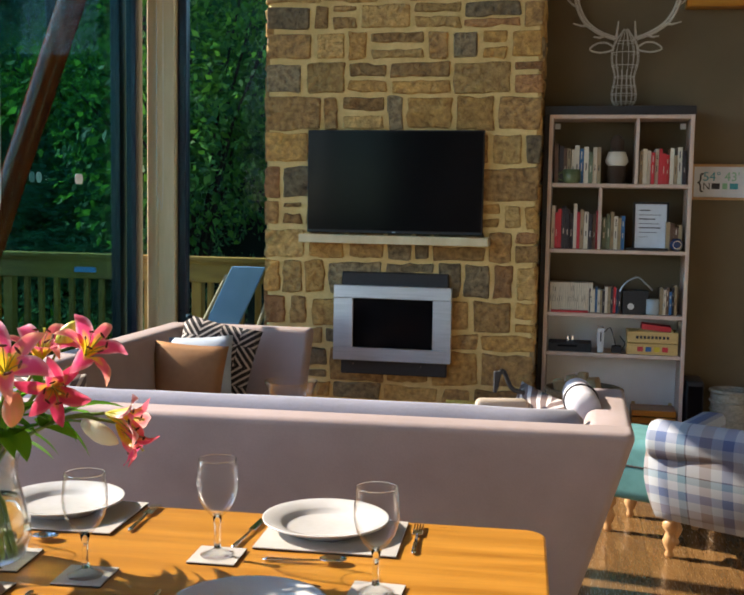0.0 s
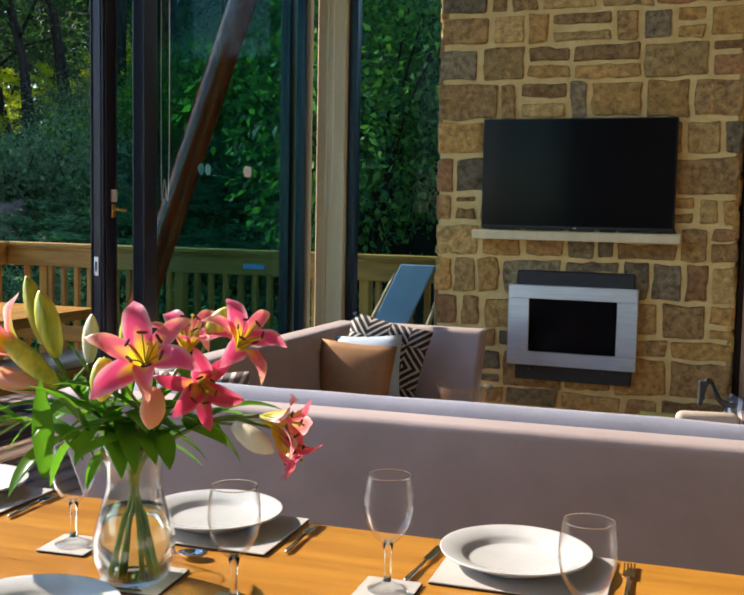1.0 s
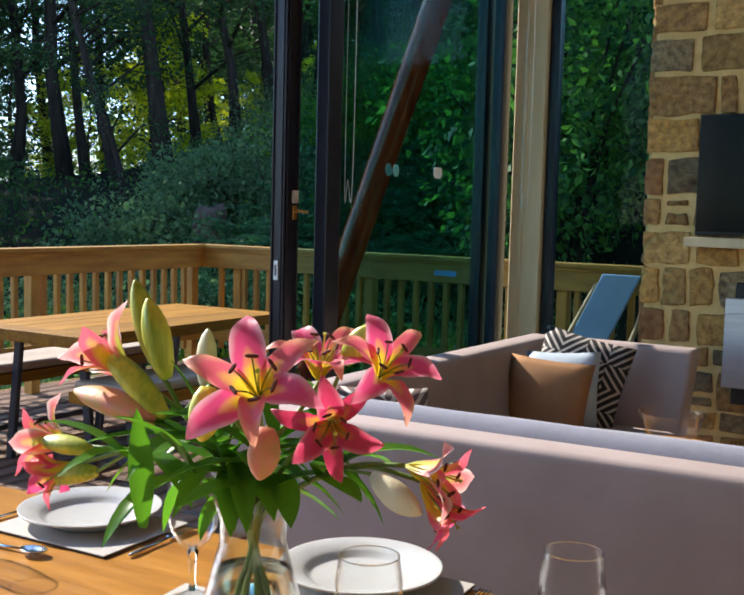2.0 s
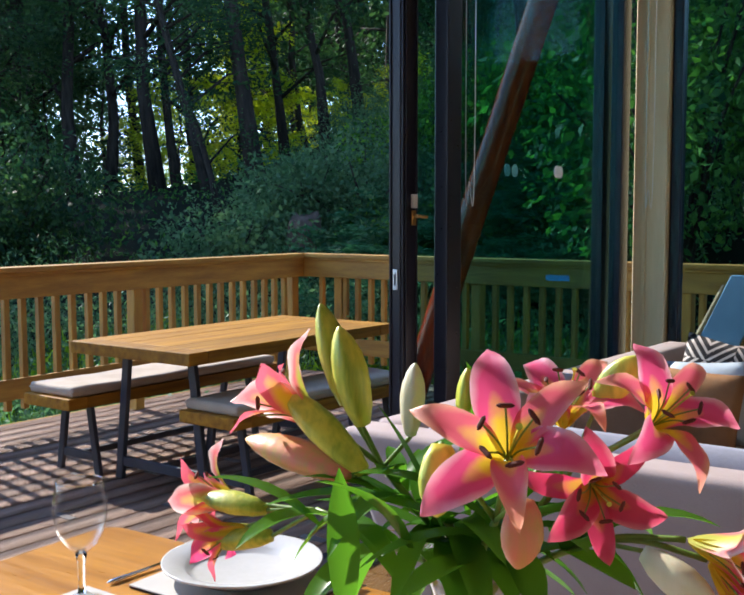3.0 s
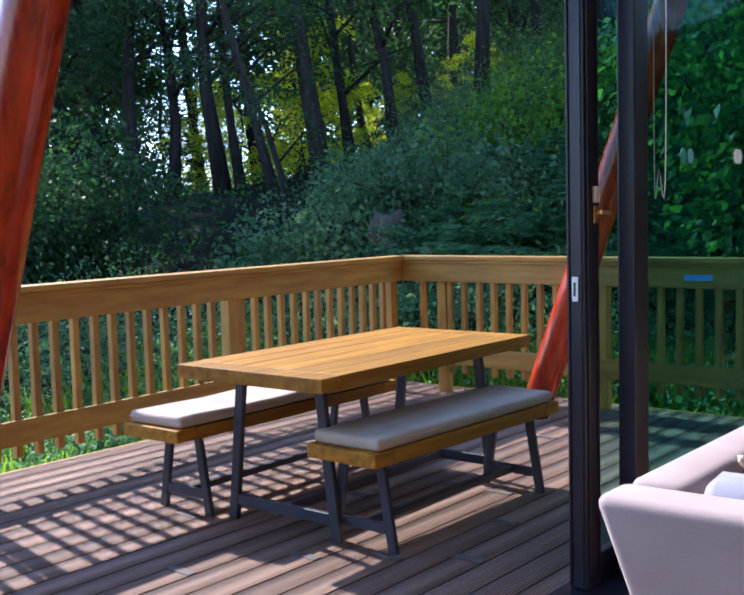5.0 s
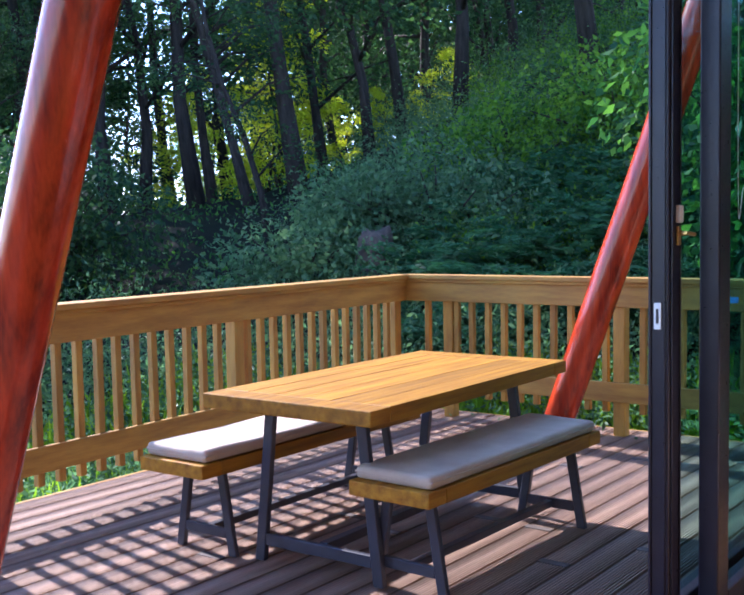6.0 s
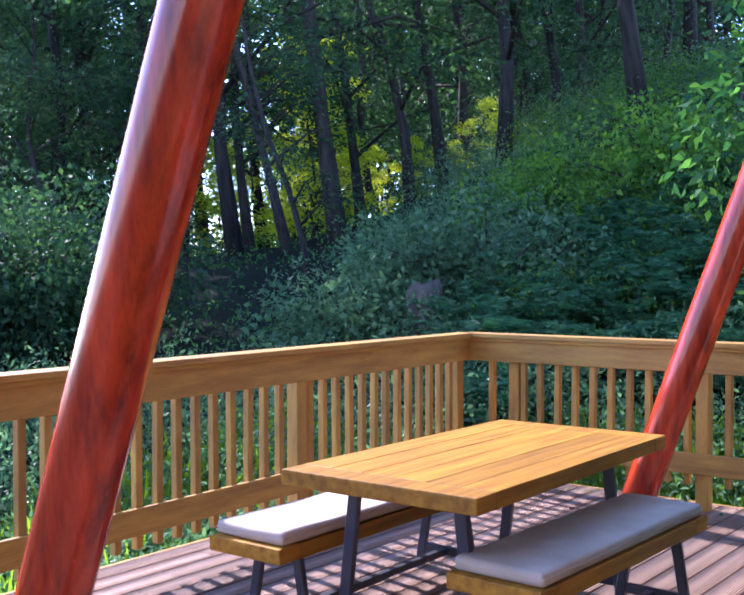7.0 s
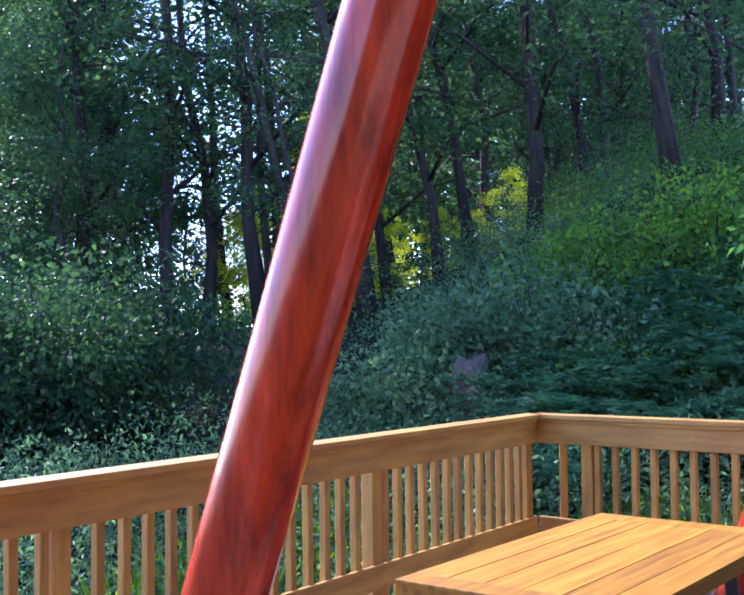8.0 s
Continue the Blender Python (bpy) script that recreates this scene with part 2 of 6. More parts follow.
STEELBLUE = surf("dark_painted_steel", (0.020, 0.022, 0.034), (0.034, 0.037, 0.055), 10, 0.45, 0.06)
CANVAS = surf("outdoor_cushion_canvas", (0.37, 0.29, 0.215), (0.48, 0.39, 0.30), 6, 0.9, 0.3, fine=20)
OAK = surf("oiled_oak", (0.30, 0.115, 0.012), (0.54, 0.24, 0.034), 2.6, 0.33, 0.06, (0.7, 9, 9), coat=0.15)
SOFAFAB = surf("pale_grey_upholstery", (0.335, 0.255, 0.235), (0.405, 0.315, 0.295), 5, 0.92, 0.2, fine=30, sheen=0.06)
BOLSTER = surf("grey_velvet", (0.18, 0.18, 0.225), (0.26, 0.255, 0.31), 4, 0.85, 0.2, fine=20, sheen=0.25)
SHELFWOOD = surf("pale_pink_laminate", (0.50, 0.37, 0.29), (0.60, 0.46, 0.37), 5, 0.5, 0.04, (4, 4, 0.7))
BLACK = surf("black_gloss", (0.003, 0.003, 0.004), (0.005, 0.005, 0.006), 4, 0.14, 0.0, spec=0.08)
BLACKMAT = plain("matt_black", (0.015, 0.015, 0.017), 0.6)
STEEL = surf("brushed_steel", (0.50, 0.53, 0.57), (0.62, 0.65, 0.69), 5, 0.38, 0.05, (1, 1, 20), metal=0.85)
CHROME = plain("polished_steel", (0.70, 0.70, 0.72), 0.12, 1.0)
BRASS = plain("aged_brass", (0.55, 0.33, 0.10), 0.35, 0.9)
CHINA = plain("white_china", (0.56, 0.545, 0.53), 0.16)
MATGREY = surf("pale_placemat", (0.42, 0.39, 0.36), (0.50, 0.47, 0.43), 9, 0.55, 0.08)
DARKEDGE = plain("dark_cork", (0.05, 0.035, 0.025), 0.8)
GLASS = pane_glass("drinking_glass", (0.985, 0.99, 0.99), 0.006, 3.4, 0.9)
VASEGLASS = pane_glass("vase_wall_glass", (0.97, 0.985, 0.97), 0.05, 2.2, 0.9)
VGLASS = clear_glass("vase_glass", 1.4, (0.97, 1.0, 0.97))
WATER = clear_glass("vase_water", 1.24, (0.96, 1.0, 0.96))
# pane tints carry the teal reflection and the dimness of the rail behind
PANE = pane_glass("shade_tint_pane", (0.60, 0.80, 0.80), 0.006, 4.5, 0.10)
PANEN = pane_glass("shade_tint_clear_pane", (0.72, 0.84, 0.82), 0.003, 4.5, 0.10)
DOTMAT = plain("frosted_dot", (0.90, 0.97, 0.96), 0.6)
BARK = surf("bark", (0.014, 0.012, 0.010), (0.055, 0.047, 0.038), 5, 0.95, 0.9, (3, 3, 0.5), vary=0.3, depth=0.03, spec=0.2)
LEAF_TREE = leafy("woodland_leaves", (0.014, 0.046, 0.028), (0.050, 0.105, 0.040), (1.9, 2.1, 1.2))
# sunlight on crowns in the wood, put into a bright yellow leaf colour
LEAF_GOLD = leafy("sun_painted_leaves", (0.20, 0.30, 0.016), (0.48, 0.52, 0.04), (2.4, 2.4, 0.7))
LEAF_BUSH = leafy("bush_leaves", (0.024, 0.092, 0.020), (0.130, 0.250, 0.032), (2.2, 2.4, 1.0))
LEAF_BANK = leafy("undergrowth_leaves", (0.042, 0.098, 0.050), (0.125, 0.215, 0.100), (1.6, 1.9, 1.5))
FERN = leafy("fern_fronds", (0.022, 0.085, 0.042), (0.060, 0.160, 0.075), (1.6, 2.0, 1.5))
GRASSM = leafy("grass_blades", (0.10, 0.21, 0.016), (0.22, 0.38, 0.03), (2.0, 2.0, 1.0))
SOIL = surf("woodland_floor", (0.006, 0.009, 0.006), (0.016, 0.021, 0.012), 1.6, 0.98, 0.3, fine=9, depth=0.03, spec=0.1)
LILYLEAF = leafy("lily_leaves", (0.030, 0.105, 0.014), (0.120, 0.26, 0.035), (2.2, 2.4, 0.9), 0.25)
LEAF_HEDGE = leafy("hedge_leaves", (0.012, 0.060, 0.030), (0.080, 0.20, 0.045), (2.0, 2.2, 1.0))
BUDMAT = surf("green_bud", (0.15, 0.27, 0.014), (0.66, 0.62, 0.08), 24, 0.4, 0.15, (1, 1, 0.12), vary=0.2, lo=0.48, hi=0.80)
BUDPINK = surf("blushed_bud", (0.46, 0.42, 0.07), (0.78, 0.24, 0.19), 18, 0.4, 0.15, (1, 1, 0.15), lo=0.48, hi=0.82)
BUDWHITE = surf("cream_bud", (0.62, 0.62, 0.40), (0.74, 0.70, 0.55), 20, 0.4, 0.1, (1, 1, 0.2))
STEMMAT = surf("green_stem", (0.10, 0.19, 0.022), (0.20, 0.30, 0.055), 20, 0.45, 0.1)
PETAL = petal_mat("pink_petal", (0.90, 0.56, 0.62), (0.80, 0.085, 0.24), (0.82, 0.56, 0.04), 0.80)
PETALDEEP = petal_mat("deep_pink_petal", (0.80, 0.34, 0.40), (0.62, 0.045, 0.13), (0.60, 0.30, 0.05), 0.85)
PETALPALE = petal_mat("pale_petal", (0.88, 0.70, 0.66), (0.84, 0.22, 0.24), (0.62, 0.64, 0.10), 0.56)
ANTHER = plain("dark_red_anther", (0.10, 0.018, 0.012), 0.8)
PETALCREAM = petal_mat("cream_edged_petal", (0.90, 0.66, 0.36), (0.82, 0.15, 0.22), (0.80, 0.62, 0.04), 0.72)
TARTAN = tartan_mat("tartan_wool")
STRIP = surf("weathered_end_strip", (0.065, 0.050, 0.044), (0.12, 0.095, 0.085), 9, 0.7, 0.2)
TEAL = surf("teal_fabric", (0.06, 0.19, 0.19), (0.10, 0.27, 0.265), 8, 0.9, 0.15)
TURNED = surf("turned_beech", (0.42, 0.22, 0.09), (0.58, 0.34, 0.15), 9, 0.4, 0.05, (3, 3, 0.5))
MAZE = maze_mat("black_white_weave", (0.016, 0.014, 0.016), (0.46, 0.40, 0.36))
STRIPE = maze_mat("striped_linen", (0.16, 0.11, 0.10), (0.66, 0.60, 0.56), 26.0, 0.6)
LEATHER = surf("tan_suede", (0.27, 0.125, 0.048), (0.38, 0.19, 0.08), 7, 0.85, 0.2)
SILK = surf("pale_blue_satin", (0.34, 0.40, 0.48), (0.50, 0.56, 0.62), 6, 0.55, 0.25)
WICKER = surf("cream_wicker", (0.22, 0.20, 0.16), (0.38, 0.35, 0.28), 40, 0.8, 0.8, (1, 1, 1.6))
BROWNWICK = surf("brown_wicker", (0.10, 0.065, 0.035), (0.24, 0.16, 0.09), 40, 0.8, 0.8, (1, 1, 1.6))
LOGM = surf("split_log", (0.22, 0.13, 0.06), (0.40, 0.27, 0.14), 12, 0.85, 0.4)
WIREM = plain("cream_wire", (0.50, 0.46, 0.38), 0.5)
PAPER = plain("book_paper", (0.62, 0.56, 0.46), 0.85)
PRINT = plain("printed_white_paper", (0.62, 0.66, 0.70), 0.7)
INK = plain("dark_ink", (0.03, 0.03, 0.035), 0.7)
FRAMEOAK = surf("light_oak_frame", (0.40, 0.22, 0.09), (0.52, 0.31, 0.14), 9, 0.5, 0.05)
BLUELABEL = plain("blue_label", (0.12, 0.35, 0.75), 0.5)
SLING = surf("blue_grey_sling", (0.15, 0.25, 0.37), (0.21, 0.33, 0.46), 10, 0.8, 0.15)


# ---- building helpers ----
def thing(name, loc=(0, 0, 0), turn=0.0, label="", category="", group="", kind=""):
    e = new(name)
    e.empty_display_size = 0.1
    e.matrix_basis = pose(*loc, 0, 0, turn)
    return tagged(e, label, category, group, kind)


def link(name, me, material, parent=None, label="", m=None):
    if material and not me.materials:
        me.materials.append(material)
    ob = new(name, me)
    ob.parent = parent
    if m is not None:
        ob.matrix_basis = m
    return tagged(ob, label)


def part(name, bm, material, parent=None, label="", smooth=False, m=None):
    me = bpy.data.meshes.new(name)
    if smooth:
        for f in bm.faces:
            f.smooth = True
    bm.to_mesh(me)
    bm.free()
    return link(name, me, material, parent, label, m)


def block(x0, x1, y0, y1, z0, z1, bevel=0.004, seg=1, bm=None):
    b = bm or bmesh.new()
    vs = bmesh.ops.create_cube(b, size=1)["verts"]
    for v in vs:
        v.co = Vector((x0 + (v.co.x + 0.5) * (x1 - x0), y0 + (v.co.y + 0.5) * (y1 - y0), z0 + (v.co.z + 0.5) * (z1 - z0)))
    if bevel:
        es = list({e for v in vs for e in v.link_edges})
        bmesh.ops.bevel(b, geom=es, offset=bevel, segments=seg, affect="EDGES", profile=0.6)
    return b


def hexa(low, high, z0, z1, bevel=0.03, seg=3):
    """A block with its own outline (x0, x1, y0, y1) at the foot and at the top."""
    b = bmesh.new()
    for v in bmesh.ops.create_cube(b, size=1)["verts"]:
        q = high if v.co.z > 0 else low
        v.co = Vector((q[1] if v.co.x > 0 else q[0], q[3] if v.co.y > 0 else q[2], z1 if v.co.z > 0 else z0))
    if bevel:
        bmesh.ops.bevel(b, geom=list(b.edges), offset=bevel, segments=seg, affect="EDGES", profile=0.5)
    return b


def lathe(profile, steps=32, caps=True):
    """Turns a profile of (radius, height) about the z axis."""
    b = bmesh.new()
    rings = []
    for r, z in profile:
        rings.append([b.verts.new((r * math.cos(2 * math.pi * i / steps), r * math.sin(2 * math.pi * i / steps), z)) for i in range(steps)] if r > 1e-5 else [b.verts.new((0, 0, z))])
    for a, c in zip(rings, rings[1:]):
        for i in range(steps):
            j = (i + 1) % steps
            quad = [a[i % len(a)], a[j % len(a)], c[j % len(c)], c[i % len(c)]]
            uniq = list(dict.fromkeys(quad))
            if len(uniq) > 2:
                b.faces.new(uniq)
    bmesh.ops.recalc_face_normals(b, faces=b.faces)
    return b


def tube(points, radii, sides=8, bm=None):
    b = bm or bmesh.new()
    pts = [Vector(p) for p in points]
    if not hasattr(radii, "__len__"):
        radii = [radii] * len(pts)
    rings, side = [], None
    for i, p in enumerate(pts):
        d = (pts[min(i + 1, len(pts) - 1)] - pts[max(i - 1, 0)]).normalized()
        if side is None:
            side = d.orthogonal().normalized()
        side = (side - d * side.dot(d)).normalized()
        up = d.cross(side)
        rings.append([b.verts.new(p + radii[i] * (side * math.cos(2 * math.pi * k / sides) + up * math.sin(2 * math.pi * k / sides))) for k in range(sides)])
    for a, c in zip(rings, rings[1:]):
        for k in range(sides):
            b.faces.new((a[k], a[(k + 1) % sides], c[(k + 1) % sides], c[k]))
    b.faces.new(list(reversed(rings[0]))), b.faces.new(rings[-1])
    return b


def arc(points, n=10):
    """A smooth curve through points."""
    p = [Vector(q) for q in points]
    p = [2 * p[0] - p[1]] + p + [2 * p[-1] - p[-2]]
    out = []
    for i in range(1, len(p) - 2):
        for k in range(n):
            t = k / n
            out.append(0.5 * (2 * p[i] + (p[i + 1] - p[i - 1]) * t + (2 * p[i - 1] - 5 * p[i] + 4 * p[i + 1] - p[i + 2]) * t * t + (3 * p[i] - p[i - 1] - 3 * p[i + 1] + p[i + 2]) * t ** 3))
    return out + [p[-2]]


def cushion(w, h, t, puff=1.0, n=10):
    """A stuffed cushion, w by h, lying in the xz plane, t thick in its middle."""
    b = bmesh.new()
    for s in (1, -1):
        g = [[b.verts.new(((i / n - 0.5) * w * (1 - 0.05 * math.sin(math.pi * j / n)), s * t / 2 * (max(0, math.sin(math.pi * i / n)) * max(0, math.sin(math.pi * j / n))) ** (0.45 * puff), (j / n - 0.5) * h * (1 - 0.05 * math.sin(math.pi * i / n)))) for j in range(n + 1)] for i in range(n + 1)]
        for i in range(n):
            for j in range(n):
                f = (g[i][j], g[i + 1][j], g[i + 1][j + 1], g[i][j + 1])
                b.faces.new(f if s < 0 else f[::-1])
    bmesh.ops.remove_doubles(b, verts=b.verts, dist=0.0005)
    return b


def leaf_cloud(name, centres, directions, sizes, material, parent=None, label="", seed=1, thin=0.45):
    """Many single leaves: four-cornered blades at the centres, turned at random about the given directions."""
    rng = np.random.default_rng(seed)
    n = len(centres)
    d = directions + rng.normal(0, 0.55, (n, 3))
    d /= np.linalg.norm(d, axis=1)[:, None] + 1e-9
    s = np.cross(d, rng.normal(0, 1, (n, 3)))
    s /= np.linalg.norm(s, axis=1)[:, None] + 1e-9
    up = np.cross(d, s)
    L = sizes[:, None]
    v = np.stack([centres, centres + d * L * 0.45 + s * L * thin * 0.5 + up * L * 0.08, centres + d * L - up * L * 0.12, centres + d * L * 0.45 - s * L * thin * 0.5 + up * L * 0.08], 1).reshape(-1, 3)
    me = bpy.data.meshes.new(name)
    me.vertices.add(4 * n), me.loops.add(4 * n), me.polygons.add(n)
    me.vertices.foreach_set("co", v.ravel())
    me.loops.foreach_set("vertex_index", np.arange(4 * n))
    me.polygons.foreach_set("loop_start", np.arange(n) * 4)
    me.update(calc_edges=True)
    return link(name, me, material, parent, label)


# ---- ground and deck ----
RAIL_X, RAIL_Y = -6.36, 7.74


RIDGE_YAW = (-180, -90, -30, 0, 20, 25, 33, 36.6, 40.6, 49, 56, 70, 110, 180)
RIDGE_Z = (0.0, 1.0, 4.0, 5.5, 4.9, 4.3, 3.4, 2.9, 2.2, 1.8, 1.5, 0.9, -0.2, 0.0)


def ground_z(x, y):
    """Level beside the house, then a bank that climbs to a wooded ridge, higher to the north."""
    dx, dy = x + 2.1, y - 1.4
    far, yaw = math.hypot(dx, dy), math.degrees(math.atan2(-dx, dy))
    top = float(np.interp(yaw, RIDGE_YAW, RIDGE_Z))
    s = max(0.0, min(1.0, (far - 7.5) / 10.5))
    fall = 0.035 * max(0.0, min(far, 80.0) - 18.0)
    return -0.55 + (top + 0.55) * s - fall + 0.2 * noise.noise((x * 0.35, y * 0.35, 0)) + 0.05 * noise.noise((x * 1.7, y * 1.7, 3))


def build_ground():
    axis = sorted(set([round(-60 + 1.2 * i, 2) for i in range(101)] + [-900, -500, -250, -120, 120, 250, 500, 900]))
    vs = [(x, y, ground_z(x, y) if not (-6.7 < x < 4 and -4 < y < 8.0) else -0.75) for y in axis for x in axis]
    n = len(axis)
    fs = [(j * n + i, j * n + i + 1, (j + 1) * n + i + 1, (j + 1) * n + i) for j in range(n - 1) for i in range(n - 1)]
    me = bpy.data.meshes.new("ground")
    me.from_pydata(vs, [], fs)
    for p in me.polygons:
        p.use_smooth = True
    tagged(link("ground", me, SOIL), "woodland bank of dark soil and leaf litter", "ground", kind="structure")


build_ground()

DECK_W, DECK_N = -6.62, 8.02
deck = tagged(part("deck", block(DECK_W + 0.02, -3.02, -3.2, DECK_N - 0.02, -0.22, -0.032, 0), BARK), "weathered grooved timber deck beside the house", "deck", kind="structure")
part("rim_board", block(DECK_W - 0.03, DECK_W, -3.2, DECK_N, -0.2, -0.002, 0.004), PINEX, deck)
part("rim_board", block(DECK_W, -0.4, DECK_N, DECK_N + 0.03, -0.2, -0.002, 0.004), PINEX, deck)
part("deck_base", block(-3.02, -0.4, 6.98, DECK_N - 0.02, -0.22, -0.032, 0), BARK, deck)

# ---- shell of the house ----
floor = tagged(part("floor", block(-3.02, 3.3, -3.2, 6.96, -0.2, 0.006, 0), FLOORWOOD), "dark polished oak floor", "floor", kind="structure")


def wall(name, dims, material, label):
    return tagged(part(name, block(*dims, 0.003), material), label, "wall", kind="structure")


ROOF = 5.4
wall("wall_north", (-0.26, 3.3, 6.92, 7.08, 0.0, ROOF), OLIVE, "plain matt olive painted wall")
wall("wall_east", (3.3, 3.45, -3.35, 7.08, 0.0, ROOF), SANDWALL, "plain sand painted wall")
wall("wall_south", (-3.02, 3.3, -3.35, -3.2, 0.0, ROOF), SANDWALL, "plain sand painted wall")
tagged(part("ceiling", block(-3.5, 3.45, -3.4, 7.1, ROOF, ROOF + 0.2, 0), CEIL), "pine boarded ceiling", "ceiling", kind="structure")
tagged(part("trim", block(0.6, 3.3, 6.80, 6.918, 2.77, 2.98, 0.006), OAK), "orange pine wall plate beam", "beam", kind="structure")
tagged(part("baseboard", block(0.0, 3.3, 6.895, 6.918, 0.008, 0.12, 0.004), WHITEWALL), "white painted skirting board", "skirting", kind="structure")
tagged(part("door_sill", block(-3.18, -2.94, -3.2, 6.74, -0.03, 0.018, 0.004), ANTHRA), "dark metal sliding door track", "sill", kind="structure")


def glazed(name, label, x0, x1, y0, y1, z0, z1, stile, glass, along="y"):
    """A framed pane in the wall; stiles and rails are butted."""
    w = thing(name, label=label, category="window", kind="structure")
    if along == "y":
        part("frame_stile", block(x0, x1, y0, y0 + stile, z0, z1, 0.006, 2), ANTHRA, w)
        part("frame_stile", block(x0, x1, y1 - stile, y1, z0, z1, 0.006, 2), ANTHRA, w)
        part("frame_rail", block(x0, x1, y0 + stile, y1 - stile, z0, z0 + stile, 0.006, 2), ANTHRA, w)
        part("frame_rail", block(x0, x1, y0 + stile, y1 - stile, z1 - stile, z1, 0.006, 2), ANTHRA, w)
        c = (x0 + x1) / 2
        p = part("pane", block(c - 0.002, c + 0.002, y0 + stile, y1 - stile, z0 + stile, z1 - stile, 0), glass, w)
    else:
        part("frame_stile", block(x0, x0 + stile, y0, y1, z0, z1, 0.006, 2), ANTHRA, w)
        part("frame_stile", block(x1 - stile, x1, y0, y1, z0, z1, 0.006, 2), ANTHRA, w)
        part("frame_rail", block(x0 + stile, x1 - stile, y0, y1, z0, z0 + stile, 0.006, 2), ANTHRA, w)
        part("frame_rail", block(x0 + stile, x1 - stile, y0, y1, z1 - stile, z1, 0.006, 2), ANTHRA, w)
        c = (y0 + y1) / 2
        p = part("pane", block(x0 + stile, x1 - stile, c - 0.002, c + 0.002, z0 + stile, z1 - stile, 0), glass, w)
    p.visible_shadow = False
    return w


slider = glazed("door_1", "dark framed sliding glass door, pushed open", -3.145, -3.075, 4.56, 6.72, 0.02, 3.05, 0.115, PANE)
fixed = glazed("window_1", "tall fixed pane in a dark frame", -3.04, -2.97, 4.75, 6.74, 0.02, 3.05, 0.115, PANE)
glazed("window_2", "tall fixed pane in a dark frame", -3.04, -2.97, -3.2, 0.7, 0.02, 3.46, 0.115, PANEN)
glazed("window_3", "high pane under the roof", -3.04, -2.97, -3.2, 4.556, 3.494, ROOF, 0.03, PANEN)
glazed("window_5", "high pane above the sliding door", -3.04, -2.97, 4.56, 6.74, 3.094, ROOF, 0.03, PANEN)
glazed("window_4", "tall narrow pane beside the stone chimney", -2.74, -1.98, 6.80, 6.87, 0.0, ROOF, 0.062, PANEN, "x")
tagged(part("lintel", block(-3.10, -2.95, -3.2, 4.556, 3.464, 3.49, 0.003), ANTHRA), "dark metal head of the door", "lintel", kind="structure")
tagged(part("lintel", block(-3.145, -2.95, 4.56, 6.74, 3.054, 3.09, 0.003), ANTHRA), "dark metal head of the door", "lintel", kind="structure")
corner = tagged(part("corner_post", block(-2.945, -2.744, 6.75, 6.96, 0.0, ROOF, 0.006), CREAM), "cream painted timber corner post", "post", kind="structure")
part("groove_trim", block(-2.885, -2.862, 6.742, 6.7495, 0.0, ROOF, 0.002), CREAM, corner)
# lock, handle, sensor of the sliding door
for x0, x1, y0, y1 in ((-3.143, -3.135, 4.552, 4.5595), (-3.092, -3.086, 4.554, 4.5595), (-3.0745, -3.068, 4.575, 4.583), (-3.0745, -3.070, 4.655, 4.661)):
    part("stile_bead", block(x0, x1, y0, y1, 0.03, 3.04, 0.001), ANTHRA, slider)
part("lock_plate", block(-3.125, -3.10, 4.553, 4.559, 1.09, 1.18, 0.002), STEEL, slider, "steel lock plate")
part("keyhole", block(-3.117, -3.108, 4.551, 4.5525, 1.11, 1.16, 0.001), BLACKMAT, slider)
part("sensor_box", block(-3.074, -3.058, 4.615, 4.65, 1.445, 1.505, 0.003), CHINA, slider, "white plastic sensor")
hd = tube([(-3.074, 4.635, 1.41), (-3.04, 4.635, 1.41)], 0.008)
tube([(-3.04, 4.615, 1.412), (-3.036, 4.69, 1.405)], 0.007, bm=hd)
block(-3.074, -3.066, 4.62, 4.65, 1.37, 1.435, 0.002, bm=hd)
part("handle", hd, BRASS, slider, "aged brass handle")
for y, x, owner in ((5.60, -3.108, slider), (5.90, -3.003, fixed), (5.53, -3.112, slider), (5.86, -3.0, fixed)):
    b = lathe([(0, 0), (0.032, 0), (0.032, 0.0015), (0, 0.0015)], 24)
    b.transform(Matrix.Translation((x, y, 1.642)) @ Matrix.Rotation(radians(90), 4, "Y"))
    part("glass_marker", b, DOTMAT, owner)
# bead chains of the blinds
for loc in ((-2.86, 6.72), (-2.945, 4.86)):
    ch = thing("blind_chain", label="thin metal bead chain loop hanging by the glass", category="chain")
    x, y = loc
    part("chain", tube(arc([(x, y, 3.5), (x, y, 1.61), (x + 0.02, y - 0.004, 1.565), (x + 0.045, y, 1.61), (x + 0.045, y, 3.5)], 6), 0.0016, 5), STEEL, ch)

# ---- railing of the deck ----


